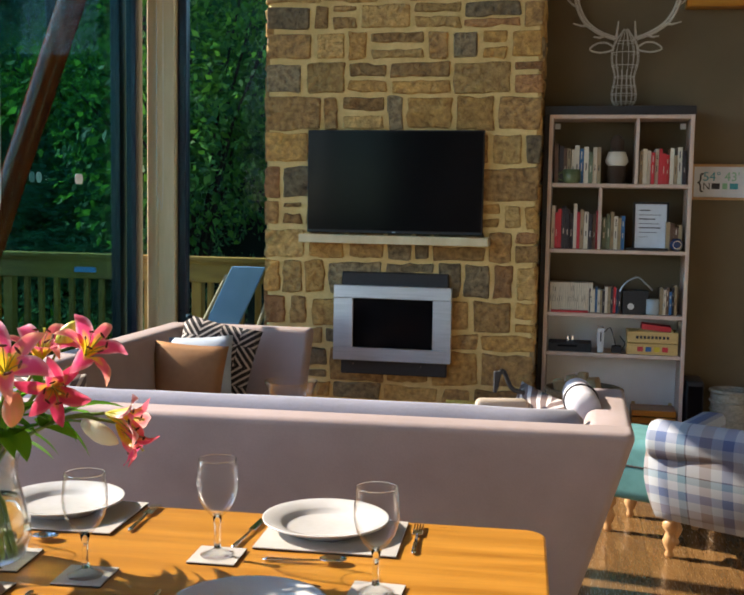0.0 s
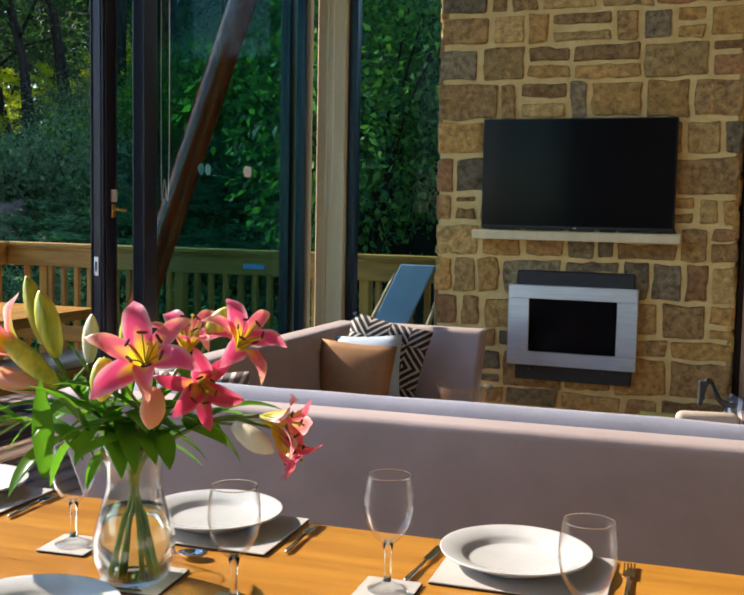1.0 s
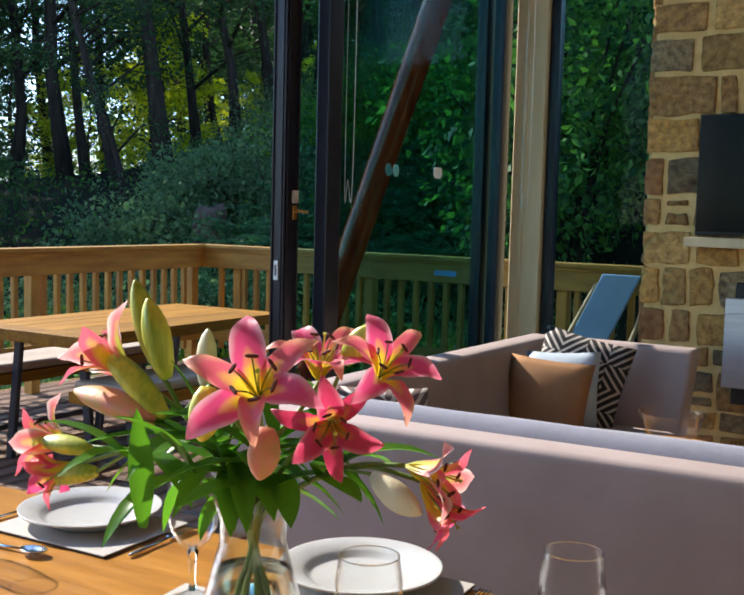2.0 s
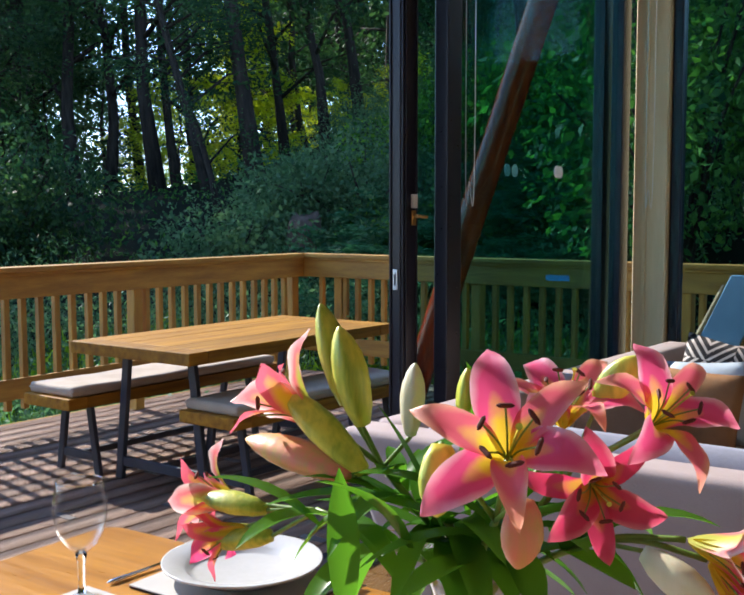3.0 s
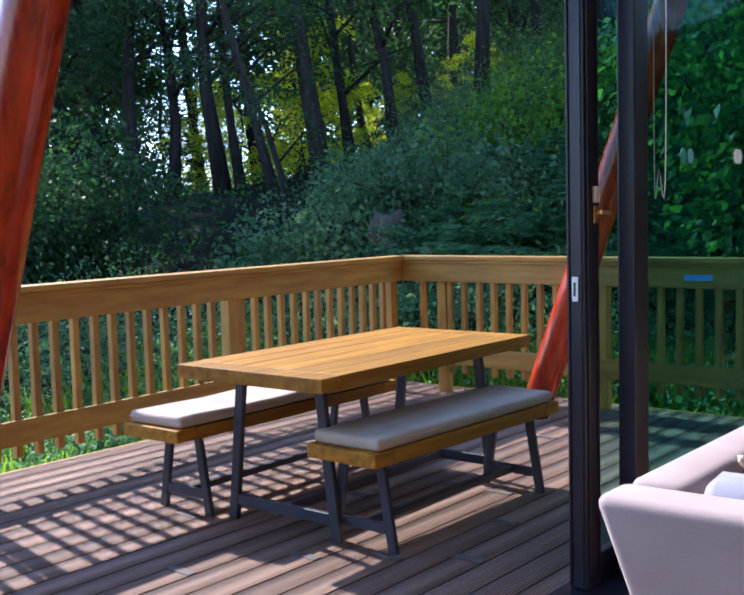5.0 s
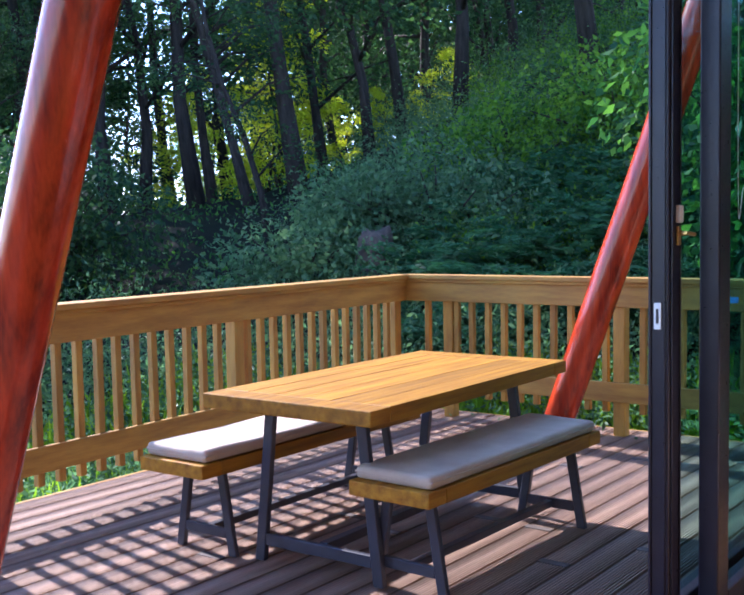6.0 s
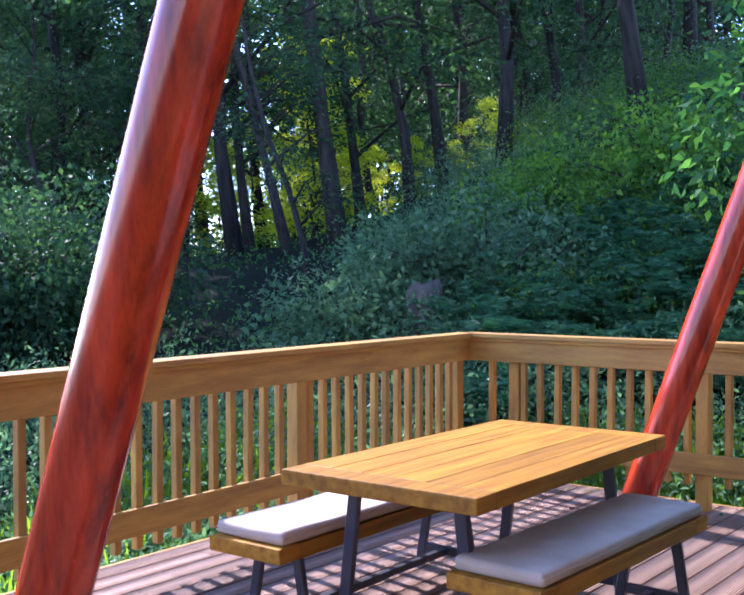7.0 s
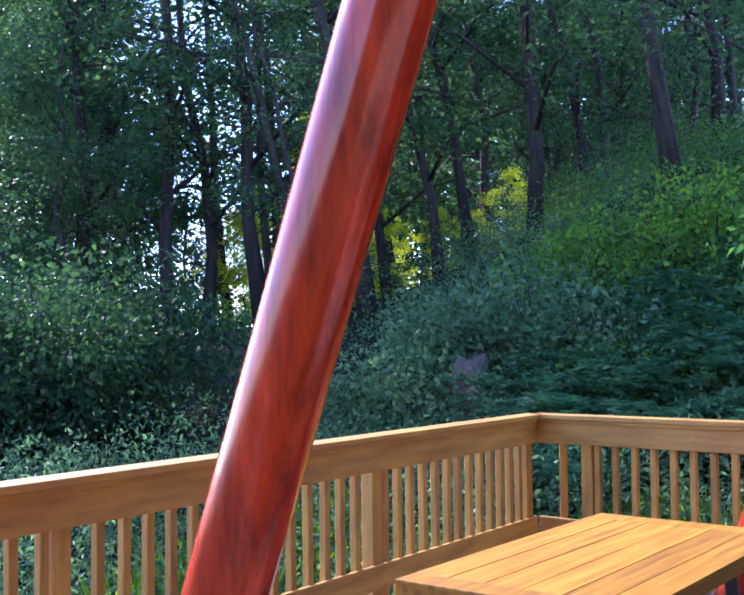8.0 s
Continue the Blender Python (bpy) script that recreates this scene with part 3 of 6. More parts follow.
def railing(length, posts, first, label):
    """A run of railing along +x of its own frame: cap, fascia, bottom board, posts and balusters."""
    r = thing("railing", label=label, category="railing", group="deck railings")
    part("cap_rail", block(-0.05, length, -0.075, 0.075, 1.055, 1.088, 0.006, 2), PINEX, r)
    part("cap_moulding", block(-0.026, length, -0.052, -0.0305, 1.03, 1.0545, 0.004), PINEX, r)
    part("fascia_board", block(-0.026, length, -0.03, -0.004, 0.885, 1.0545, 0.004), PINEX, r)
    part("bottom_board", block(0, length, -0.03, -0.004, 0.235, 0.37, 0.004), PINEX, r)
    post = bpy.data.meshes.new("post")
    b = block(-0.042, 0.042, -0.002, 0.082, 0, 1.054, 0.005)
    b.to_mesh(post), b.free()
    bal = bpy.data.meshes.new("baluster")
    b = block(-0.021, 0.021, -0.003, 0.039, 0.16, 1.05, 0.004)
    b.to_mesh(bal), b.free()
    for x in posts:
        link("post", post, PINE, r, m=pose(x, 0, -0.004))
    x, k = first, 0
    while x < length - 0.05:
        if all(abs(x - p) > 0.066 for p in posts):
            link("baluster", bal, PINE, r, m=pose(x, 0, 0.0, 0, random.uniform(-0.4, 0.4), 0))
        x += 0.1335
        k += 1
    return r


west = railing(10.4, (0.06, 1.88, 3.98, 6.0, 8.0, 10.2), 0.19, "pine deck railing with square balusters")
west.matrix_basis = Matrix.Translation((RAIL_X - 0.05, RAIL_Y - 0.02, 0)) @ Matrix.Rotation(radians(-90 + 2.4), 4, "Z") @ Matrix.Diagonal((1, -1, 1, 1))
north = railing(5.9, (0.36, 1.74, 3.4, 5.1), 0.17, "pine deck railing beside the bank")
north.matrix_basis = pose(RAIL_X - 0.02, RAIL_Y + 0.03, 0)
part("label_plate", block(2.36, 2.55, -0.034, -0.0305, 0.937, 0.978, 0.001), BLUELABEL, north, "small blue label")

# ---- red log props of the roof ----


def log_prop(x, y):
    p = thing("roof_prop", (x, y, 0), label="round red-stained log propping the roof over the deck", category="post", group="roof props")
    d = Vector((0.335, 0.035, 0.943)).normalized()
    ln = ROOF / d.z
    pts = [d * (ln * i / 14) for i in range(15)]
    rad = [0.103 + 0.003 * noise.noise((i * 0.8, x, y)) for i in range(15)]
    part("log", tube(pts, rad, 24), REDLOG, p, smooth=True)
    part("steel_shoe", lathe([(0.0, 0), (0.125, 0), (0.125, 0.012), (0.07, 0.018), (0, 0.018)], 24), STEEL, p)


log_prop(-4.935, 3.02)
log_prop(-4.895, 7.245)

# ---- deck table and benches ----


def frame_leg(x0, half0, half1, height, size, r, cross):
    """A pair of splayed legs with a cross bar, at one end of a table or bench."""
    for s in (-1, 1):
        b = bmesh.new()
        block(-size, size, -size * 0.6, size * 0.6, 0, height, 0.004, bm=b)
        for v in b.verts:
            v.co.x += s * (half0 + (half1 - half0) * v.co.z / height)
            v.co.y += x0
        part("leg", b, STEELBLUE, r)
    hw = half0 + (half1 - half0) * cross / height - size
    part("cross_bar", block(-hw, hw, x0 - size * 0.5, x0 + size * 0.5, cross - size, cross + size, 0.003), STEELBLUE, r)


def plank_top(r, w, l, z0, z1, ends, boards):
    """A top of lengthwise boards between two end boards."""
    step = w / boards
    for i in range(boards):
        part("plank", block(-w / 2 + i * step + 0.0013, -w / 2 + (i + 1) * step - 0.0013, -l / 2 + ends + 0.002, l / 2 - ends - 0.002, z0, z1 - random.uniform(0, 0.0015), 0.002), TEAK, r)
    for s in (-1, 1):
        part("end_plank", block(-w / 2, w / 2, s * (l / 2 - ends / 2) - ends / 2, s * (l / 2 - ends / 2) + ends / 2, z0, z1, 0.007, 2), TEAK, r)


dt = thing("patio_table", (-4.572, 5.115, 0), 1.2, "heavy acacia plank patio table on dark steel legs", "table")
plank_top(dt, 0.885, 1.70, 0.697, 0.76, 0.13, 6)
for s in (-1, 1):
    frame_leg(s * 0.635, 0.32, 0.24, 0.696, 0.026, dt, 0.10)
part("stretcher", block(-0.022, 0.022, -0.60, 0.60, 0.08, 0.12, 0.003), STEELBLUE, dt)


def bench(loc, turn, length, inset, label):
    b = thing("bench", loc, turn, label, "bench", "patio benches")
    plank_top(b, 0.39, length, 0.390, 0.452, 0.12, 2)
    for s in (-1, 1):
        frame_leg(s * (length / 2 - inset), 0.165, 0.10, 0.389, 0.023, b, 0.10)
    part("stretcher", block(-0.018, 0.018, -length / 2 + inset + 0.02, length / 2 - inset - 0.02, 0.085, 0.118, 0.003), STEELBLUE, b)
    c = thing("bench_cushion", (0, 0, 0), 0, "pale canvas bench cushion lying on an acacia bench", "cushion", "bench cushions")
    c.matrix_basis = b.matrix_basis @ Matrix.Translation((0, 0, 0.4535))
    pad = block(-0.185, 0.185, -length / 2 + 0.03, length / 2 - 0.04, 0, 0.055, 0.022, 3)
    bmesh.ops.subdivide_edges(pad, edges=[e for e in pad.edges if e.calc_length() > 0.3], cuts=14, use_grid_fill=True)
    for v in pad.verts:
        if v.co.z > 0.03:
            v.co.z += 0.008 * noise.noise((v.co.x * 5, v.co.y * 4, loc[0]))
    part("pad", pad, CANVAS, c, smooth=True)
    part("piping", tube([(-0.184, -length / 2 + 0.032, 0.03), (0.184, -length / 2 + 0.032, 0.03), (0.184, length / 2 - 0.042, 0.03), (-0.184, length / 2 - 0.042, 0.03), (-0.184, -length / 2 + 0.032, 0.03)], 0.004, 6), CANVAS, c)
    return b


bench((-4.10, 5.10, 0), -1.4, 1.44, 0.14, "acacia bench with dark steel legs, beside the house")
bench((-5.185, 5.06, 0), 1.0, 1.68, 0.21, "acacia bench with dark steel legs, beside the railing")

# ---- reclining chair behind the narrow pane ----
rc = thing("garden_recliner", (-2.72, 7.40, 0), 0, "blue-grey sling garden recliner with wooden legs", "chair")
b = block(-0.135, 0.135, -0.012, 0.012, 0.33, 1.03, 0.006)
for v in b.verts:
    v.co.x += 0.38 * (v.co.z - 0.635) + 0.08
    v.co.y += 0.30 * (v.co.z - 0.33)
part("sling_back", b, SLING, rc)
part("sling_seat", block(-0.24, 0.24, -0.3, 0.0, 0.31, 0.335, 0.006), SLING, rc)
for sx in (-1, 1):
    part("leg", tube([(sx * 0.26, -0.35, 0), (sx * 0.20 + 0.22, 0.30, 0.95)], 0.018, 8), FRAMEOAK, rc)
    part("leg", tube([(sx * 0.26, 0.3, 0), (sx * 0.26, -0.3, 0.5)], 0.018, 8), FRAMEOAK, rc)
    part("armrest", block(sx * 0.27 - 0.03, sx * 0.27 + 0.03, -0.35, 0.2, 0.5, 0.525, 0.006), FRAMEOAK, rc)

# ---- trees and undergrowth ----


def tree_parts(seed, height, spread, leaves, low, leaf, material, lean=0.03):
    """Trunk with limbs as one mesh, crown of single leaves clustered along the limbs as another."""
    rng = np.random.default_rng(seed)
    b = bmesh.new()
    top = Vector((rng.normal(0, lean) * height, rng.normal(0, lean) * height, height))
    bend = [Vector((rng.normal(0, 0.09), rng.normal(0, 0.09), 0)) for _ in range(7)]
    spine = [top * (i / 8) + (bend[i - 1] if 0 < i < 8 else Vector()) for i in range(9)]
    r0 = 0.0068 * height + 0.02
    tube(spine, [r0 * (1.35 if i == 0 else 1 - 0.85 * i / 8) for i in range(9)], 9, bm=b)
    cen, dirs = [], []
    limbs = int(10 + height)
    for k in range(limbs):
        f = low + (0.97 - low) * (k / (limbs - 1)) ** 0.9
        i = min(int(f * 8), 7)
        base = spine[i].lerp(spine[i + 1], f * 8 - i)
        a = rng.uniform(0, 2 * math.pi)
        ln = spread * (1.1 - 0.7 * max(0, f - 0.35)) * rng.uniform(0.55, 1.1)
        tip = base + Vector((math.cos(a) * ln, math.sin(a) * ln, ln * rng.uniform(-0.05, 0.5)))
        mid = base.lerp(tip, 0.5) + Vector((0, 0, 0.12 * ln))
        rr = r0 * (1 - 0.85 * f) * 0.5
        tube([base, mid, tip], [rr, rr * 0.6, 0.008], 5, bm=b)
        for _ in range(max(1, int(leaves / limbs / 14))):
            s = rng.uniform(0.3, 1.05)
            c = np.array(base.lerp(tip, s)) + rng.normal(0, 0.22, 3) * ln * 0.35
            m = 14
            cen.append(c + rng.normal(0, 1, (m, 3)) * np.array((0.24, 0.24, 0.13)) * rng.uniform(0.7, 1.5))
            o = c - np.array(base)
            dirs.append(np.repeat((o / (np.linalg.norm(o) + 1e-6) + np.array((0, 0, -0.5)))[None], m, 0))
    cen, dirs = np.concatenate(cen), np.concatenate(dirs)
    return b, cen, dirs, leaf * rng.uniform(0.6, 1.3, len(cen))


def tree(name, seed, height, spread, leaves, low, leaf, material, label):
    t = thing(name, label=label, category="tree", group="woodland trees")
    b, c, d, s = tree_parts(seed, height, spread, leaves, low, leaf, material)
    part("trunk", b, BARK, t, smooth=True)
    leaf_cloud("crown", c, d, s, material, t, seed=seed)
    return t


def stand(t, x, y, turn, scale=1.0, lean=0.0):
    """Sets a tree on the bank; lean: degrees by which it leans downhill, to the south-west."""
    t.matrix_basis = Matrix.Translation((x, y, ground_z(x, y) - 0.15)) @ Matrix.Rotation(radians(-lean), 4, Vector((-0.64, 0.77, 0))) @ pose(0, 0, 0, 0, 0, turn) @ Matrix.Scale(scale, 4)


def bearing(yaw, dist, x0=-2.1, y0=1.4):
    return x0 - dist * math.sin(radians(yaw)), y0 + dist * math.cos(radians(yaw))


kinds = [tree("tree", 11, 15, 2.6, 4200, 0.13, 0.15, LEAF_TREE, "tall slender woodland tree with dark bare lower trunk"),
         tree("tree", 23, 13, 2.2, 3600, 0.16, 0.14, LEAF_TREE, "tall thin woodland tree with sparse leaves"),
         tree("tree", 37, 16, 3.0, 5600, 0.2, 0.16, LEAF_TREE, "tall woodland tree with high leafy crown"),
         tree("tree", 41, 7.5, 2.0, 4200, 0.12, 0.19, LEAF_GOLD, "young yellow-green tree with sunlight painted into its leaves"),
         tree("tree", 53, 9.5, 3.0, 9000, 0.06, 0.13, LEAF_TREE, "dense dark green tree with leaves to the ground")]
rng = random.Random(5)
spots = []
# slender wood on the ridge beyond the deck: (bearing, distance, kind, scale, lean)
for spot in ((51.3, 18.5, 0, 1.0, 2), (49.4, 19, 1, 1.0, 3), (46.4, 17.5, 0, 1.05, 4), (45.5, 19.5, 1, 0.9, 3), (43.4, 17, 1, 0.8, 12), (42.3, 14.5, 1, 0.5, 13), (40.6, 17.5, 2, 1.15, 8),
             (39.2, 21, 0, 0.9, 5), (36.6, 18.5, 1, 0.9, 11), (34.6, 20, 2, 0.9, 8), (31.5, 17.5, 0, 1.0, 0), (28.5, 20, 1, 1.0, 8), (24.0, 16.5, 2, 1.1, 8), (21.5, 19, 0, 1.0, 4), (53.5, 22, 2, 1.0, 3),
             (47.8, 23, 1, 1.1, 3), (50.2, 25, 4, 0.62, 0), (48.4, 27, 4, 0.6, 0), (44.6, 24, 0, 1.1, 6), (38.0, 25, 1, 1.0, 8), (33.0, 25, 2, 1.0, 6), (41.8, 26, 1, 1.2, 4), (55.2, 20, 0, 1.0, 2), (26.4, 24, 0, 1.0, 5), (30.0, 26, 1, 1.1, 4), (36.0, 29, 0, 1.1, 5),
             # kind 3: small crowns coloured as if lit, where bright patches are wanted
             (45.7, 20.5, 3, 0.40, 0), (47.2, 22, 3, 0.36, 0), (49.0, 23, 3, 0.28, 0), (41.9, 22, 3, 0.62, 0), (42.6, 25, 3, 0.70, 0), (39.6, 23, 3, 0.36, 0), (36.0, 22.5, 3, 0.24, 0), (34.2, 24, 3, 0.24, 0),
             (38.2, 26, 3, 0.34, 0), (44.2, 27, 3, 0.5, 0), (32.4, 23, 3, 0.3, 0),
             # bearings 57 (at 18 m), 61.5, 66, 70.5: added, mostly unseen, to shade the thicket
             (55.0, 27, 4, 1.3, 0), (58.0, 27, 4, 1.4, 0), (61.0, 29, 4, 1.4, 0), (64.0, 31, 4, 1.3, 0), (57.0, 18.0, 4, 0.68, 0), (53.0, 20.5, 4, 0.42, 0), (56.0, 20.0, 4, 0.45, 0), (59.5, 20.5, 4, 0.45, 0), (63.0, 20.0, 4, 0.45, 0), (54.6, 22.5, 4, 0.95, 0), (58.4, 22.0, 4, 0.95, 0), (55.8, 24.0, 4, 1.0, 0), (61.8, 23.0, 4, 0.95, 0), (61.5, 17.5, 4, 0.66, 0), (66.0, 18.0, 4, 0.66, 0), (70.5, 18.5, 4, 0.66, 0), (57.0, 30, 4, 1.2, 0), (40.0, 36, 4, 1.5, 0), (36.0, 33, 4, 1.4, 0), (38.5, 31, 4, 1.0, 0),
             (22.6, 20.5, 4, 0.9, 0), (18.5, 14.5, 4, 0.8, 0), (14.0, 13.5, 4, 0.8, 0), (26.2, 26, 4, 1.2, 0), (9.5, 14.5, 4, 0.9, 0), (20.5, 24, 4, 1.3, 0), (30.5, 27, 4, 1.2, 0), (33.5, 29, 4, 1.2, 0)):
    spots.append((*bearing(*spot[:2]), *spot[2:]))
for i in range(44):
    yaw = 8 + i * 1.2 + rng.uniform(-1, 1)
    if 44.0 < yaw < 52:
        continue
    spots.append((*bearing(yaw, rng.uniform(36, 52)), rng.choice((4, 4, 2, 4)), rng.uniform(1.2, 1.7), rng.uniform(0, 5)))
for i in range(40):
    yaw = 6 + i * 1.5
    spots.append((*bearing(yaw, rng.uniform(54, 66)), 4, rng.uniform(0.55, 0.75) if 44 < yaw < 53 else rng.uniform(1.9, 2.5), 0))
for i in range(14):
    yaw = 108 + i * 16
    spots.append((*bearing(yaw, rng.uniform(26, 36)), rng.choice((2, 4)), rng.uniform(1.0, 1.3), 0))
used = set()
for x, y, k, sc, lean in spots:
    turn = rng.uniform(0, 360)
    if k in used:
        t = copy_thing(kinds[k], pose(0, 0, 0))
        t.scale = (1, 1, 1)
    else:
        t, _ = kinds[k], used.add(k)
    stand(t, x, y, turn, sc, lean)


def bush(seed, x, y, radius, height, leaves, leaf, material, label):
    r = np.random.default_rng(seed)
    t = thing("bush", (x, y, ground_z(x, y) - 0.1), 0, label, "bush", "bushes")
    b = bmesh.new()
    lobes = []
    for i in range(16):
        a, f = r.uniform(0, 6.28), r.uniform(0.2, 1)
        tip = Vector((math.cos(a) * radius * f, math.sin(a) * radius * f, height * (1.05 - 0.5 * f) * r.uniform(0.6, 1)))
        tube([(0, 0, 0), tip * 0.5 + Vector((0, 0, 0.1 * height)), tip], [0.035, 0.02, 0.006], 5, bm=b)
        lobes.append(tip)
    part("branch_frame", b, BARK, t, smooth=True)
    pts, dr = [], []
    per = leaves // (len(lobes) * 2)
    for tip in lobes:
        for s in (0.55, 0.95):
            c = np.array(tip) * s
            q = r.normal(0, 1, (per, 3))
            q /= np.linalg.norm(q, axis=1)[:, None]
            rad = radius * 0.38 * r.uniform(0.7, 1.05, (per, 1))
            pts.append(c + q * rad * np.array((1, 1, 0.8)))
            dr.append(q * 0.8 + np.array((0, 0, -0.4)))
    pts, dr = np.concatenate(pts), np.concatenate(dr)
    pts[:, 2] = np.maximum(pts[:, 2], 0.02)
    leaf_cloud("foliage", pts, dr, leaf * r.uniform(0.6, 1.4, len(pts)), material, t, seed=seed, thin=0.55)


bush(3, -4.1, 10.6, 1.9, 4.6, 9000, 0.10, LEAF_HEDGE, "tall dense dark green bush beside the house")
bush(8, -2.0, 11.6, 2.2, 5.0, 8000, 0.10, LEAF_HEDGE, "tall dense green bush by the house")
for seed, yaw, dist, radius, height in ((31, 55.0, 13.4, 1.6, 2.3), (32, 58.5, 12.8, 1.7, 2.5), (33, 62.0, 12.8, 1.7, 2.6), (35, 65.5, 13.2, 1.7, 2.5)):
    bush(seed, *bearing(yaw, dist), radius, height, 7000, 0.085, LEAF_TREE, "dense dark blue-green thicket on the bank")
for seed, yaw, dist, radius, height, leaves in ((5, 22.5, 13.5, 1.6, 1.5, 6500), (36, 28.0, 13.5, 1.3, 1.2, 5000)):
    bush(seed, *bearing(yaw, dist), radius, height, leaves, 0.08, LEAF_BUSH, "leafy bright green bush on the bank")
for seed, yaw, dist, radius, height in ((6, 36.5, 12.4, 1.2, 1.3), (7, 32.5, 12.0, 1.3, 1.4), (37, 40.5, 11.4, 1.1, 1.2)):
    bush(seed, *bearing(yaw, dist), radius, height, 4200, 0.08, LEAF_BANK, "grey-green bush on the bank")


def scatter(name, n, leaf, material, label, seed, inside, height, thin=0.4, clump=9, spread=0.28):
    """Low growth over the bank: small upright clumps of leaves."""
    r = np.random.default_rng(seed)
    pts, dr, sz = [], [], []
    while len(pts) * clump < n:
        yaw, dist = r.uniform(12, 66), 6.6 + 22 * r.uniform(0, 1) ** 1.4
        x, y = bearing(yaw, dist, -2.1, 1.4)
        if x > DECK_W - 0.3 and y < DECK_N + 0.35:
            continue
        if not inside(x, y, yaw, dist):
            continue
        h = height * (0.45 + 0.9 * max(0, noise.noise((x * 0.55, y * 0.55, seed)) + 0.45)) * r.uniform(0.5, 1.1)
        c = np.array((x, y, ground_z(x, y)))
        q = r.normal(0, 1, (clump, 3)) * np.array((spread, spread, 0))
        q[:, 2] = h * r.uniform(0.1, 1, clump)
        pts.append(c + q)
        dr.append(np.stack([q[:, 0], q[:, 1], np.full(clump, 0.35)], 1) + r.normal(0, 0.3, (clump, 3)))
        sz.append(leaf * r.uniform(0.5, 1.3, clump))
    ob = leaf_cloud(name, np.concatenate(pts), np.concatenate(dr), np.concatenate(sz), material, seed=seed, thin=thin)
    tagged(ob, label, "undergrowth", kind="stuff")


def grown(yaw, dist, x, y):
    """The growth ends in front of the bare wood floor, and climbs further up to the north."""
    reach = float(np.interp(yaw, (33, 38, 44, 48), (24, 16, 11.5, 10.3)))
    return dist < reach + 1.6 * noise.noise((x * 0.5, y * 0.5, 7))


scatter("undergrowth", 150000, 0.062, LEAF_BANK, "tangled blue-green undergrowth on the bank", 21, lambda x, y, a, d: grown(a, d, x, y), 0.85)
scatter("green_undergrowth", 50000, 0.062, LEAF_BUSH, "bright green undergrowth on the bank", 22, lambda x, y, a, d: a < 31 + 3 * noise.noise((x * 0.4, y * 0.4, 1)) and 10.5 < d < 21, 0.8)
scatter("seedlings", 7000, 0.09, LEAF_HEDGE, "sparse dark seedlings on the bare wood floor", 23, lambda x, y, a, d: not grown(a, d, x, y), 0.5)


def ferns():
    r = np.random.default_rng(9)
    pts, dr, sz = [], [], []
    for _ in range(120):
        x, y = bearing(r.uniform(14, 34), r.uniform(9.0, 13.5))
        if x > DECK_W - 0.4 and y < DECK_N + 0.8:
            continue
        z = ground_z(x, y) + 0.1
        for _ in range(9):
            a, ln = r.uniform(0, 6.28), r.uniform(0.6, 1.1)
            for s in np.linspace(0.12, 1, 15):
                c = np.array((x + math.cos(a) * ln * s * 0.8, y + math.sin(a) * ln * s * 0.8, z + ln * (1.15 * s - 0.75 * s * s)))
                for side in (-1, 1):
                    pts.append(c)
                    dr.append(np.array((-math.sin(a) * side * 2.4, math.cos(a) * side * 2.4, 0.2)) + np.array((math.cos(a), math.sin(a), 0)) * 0.8)
                    sz.append(0.22 * (1.05 - s) + 0.03)
    ob = leaf_cloud("ferns", np.array(pts), np.array(dr) * 2, np.array(sz), FERN, seed=10, thin=0.3)
    tagged(ob, "green fern fronds on the shaded bank", "fern", kind="stuff")


ferns()


def grass():
    r = np.random.default_rng(12)
    n = 16000
    x = np.where(r.uniform(0, 1, n) < 0.6, r.uniform(-9.0, DECK_W - 0.05, n), r.uniform(-6.6, -1.0, n))
    y = np.where(x < DECK_W, r.uniform(0.5, 8.5, n), r.uniform(DECK_N + 0.06, 9.4, n))
    z = np.array([ground_z(a, b) for a, b in zip(x, y)])
    ob = leaf_cloud("grass", np.stack([x, y, z], 1), np.tile(np.array((0, 0, 1.6)), (n, 1)), r.uniform(0.15, 0.5, n), GRASSM, seed=13, thin=0.09)
    tagged(ob, "bright green grass beside the deck", "grass", kind="stuff")


grass()
SX0, SY0 = bearing(36.2, 11.3)
st = thing("tree_stump", (SX0, SY0, ground_z(SX0, SY0) - 0.1), 0, "pale weathered tree stump on the bank", "stump")
b = lathe([(0, 0), (0.28, 0), (0.2, 0.3), (0.18, 0.68), (0.13, 0.78), (0, 0.70)], 18)
for v in b.verts:
    v.co += Vector((1, 1, 1)) * 0.10 * noise.noise(v.co * 5)
part("wood", b, surf("stump_wood", (0.06, 0.045, 0.034), (0.15, 0.11, 0.08), 8, 0.9, 0.6, (3, 3, 0.5)), st, smooth=True)


# ---- stone chimney breast ----
CH_X0, CH_X1, CH_Y = -2.03, -0.24, 6.52
chimney = tagged(part("chimney_breast", block(CH_X0 + 0.02, CH_X1 - 0.02, CH_Y, 6.918, 0, ROOF, 0.02), MORTAR), "rubble stone chimney breast with wide lime mortar joints", "chimney", kind="structure")

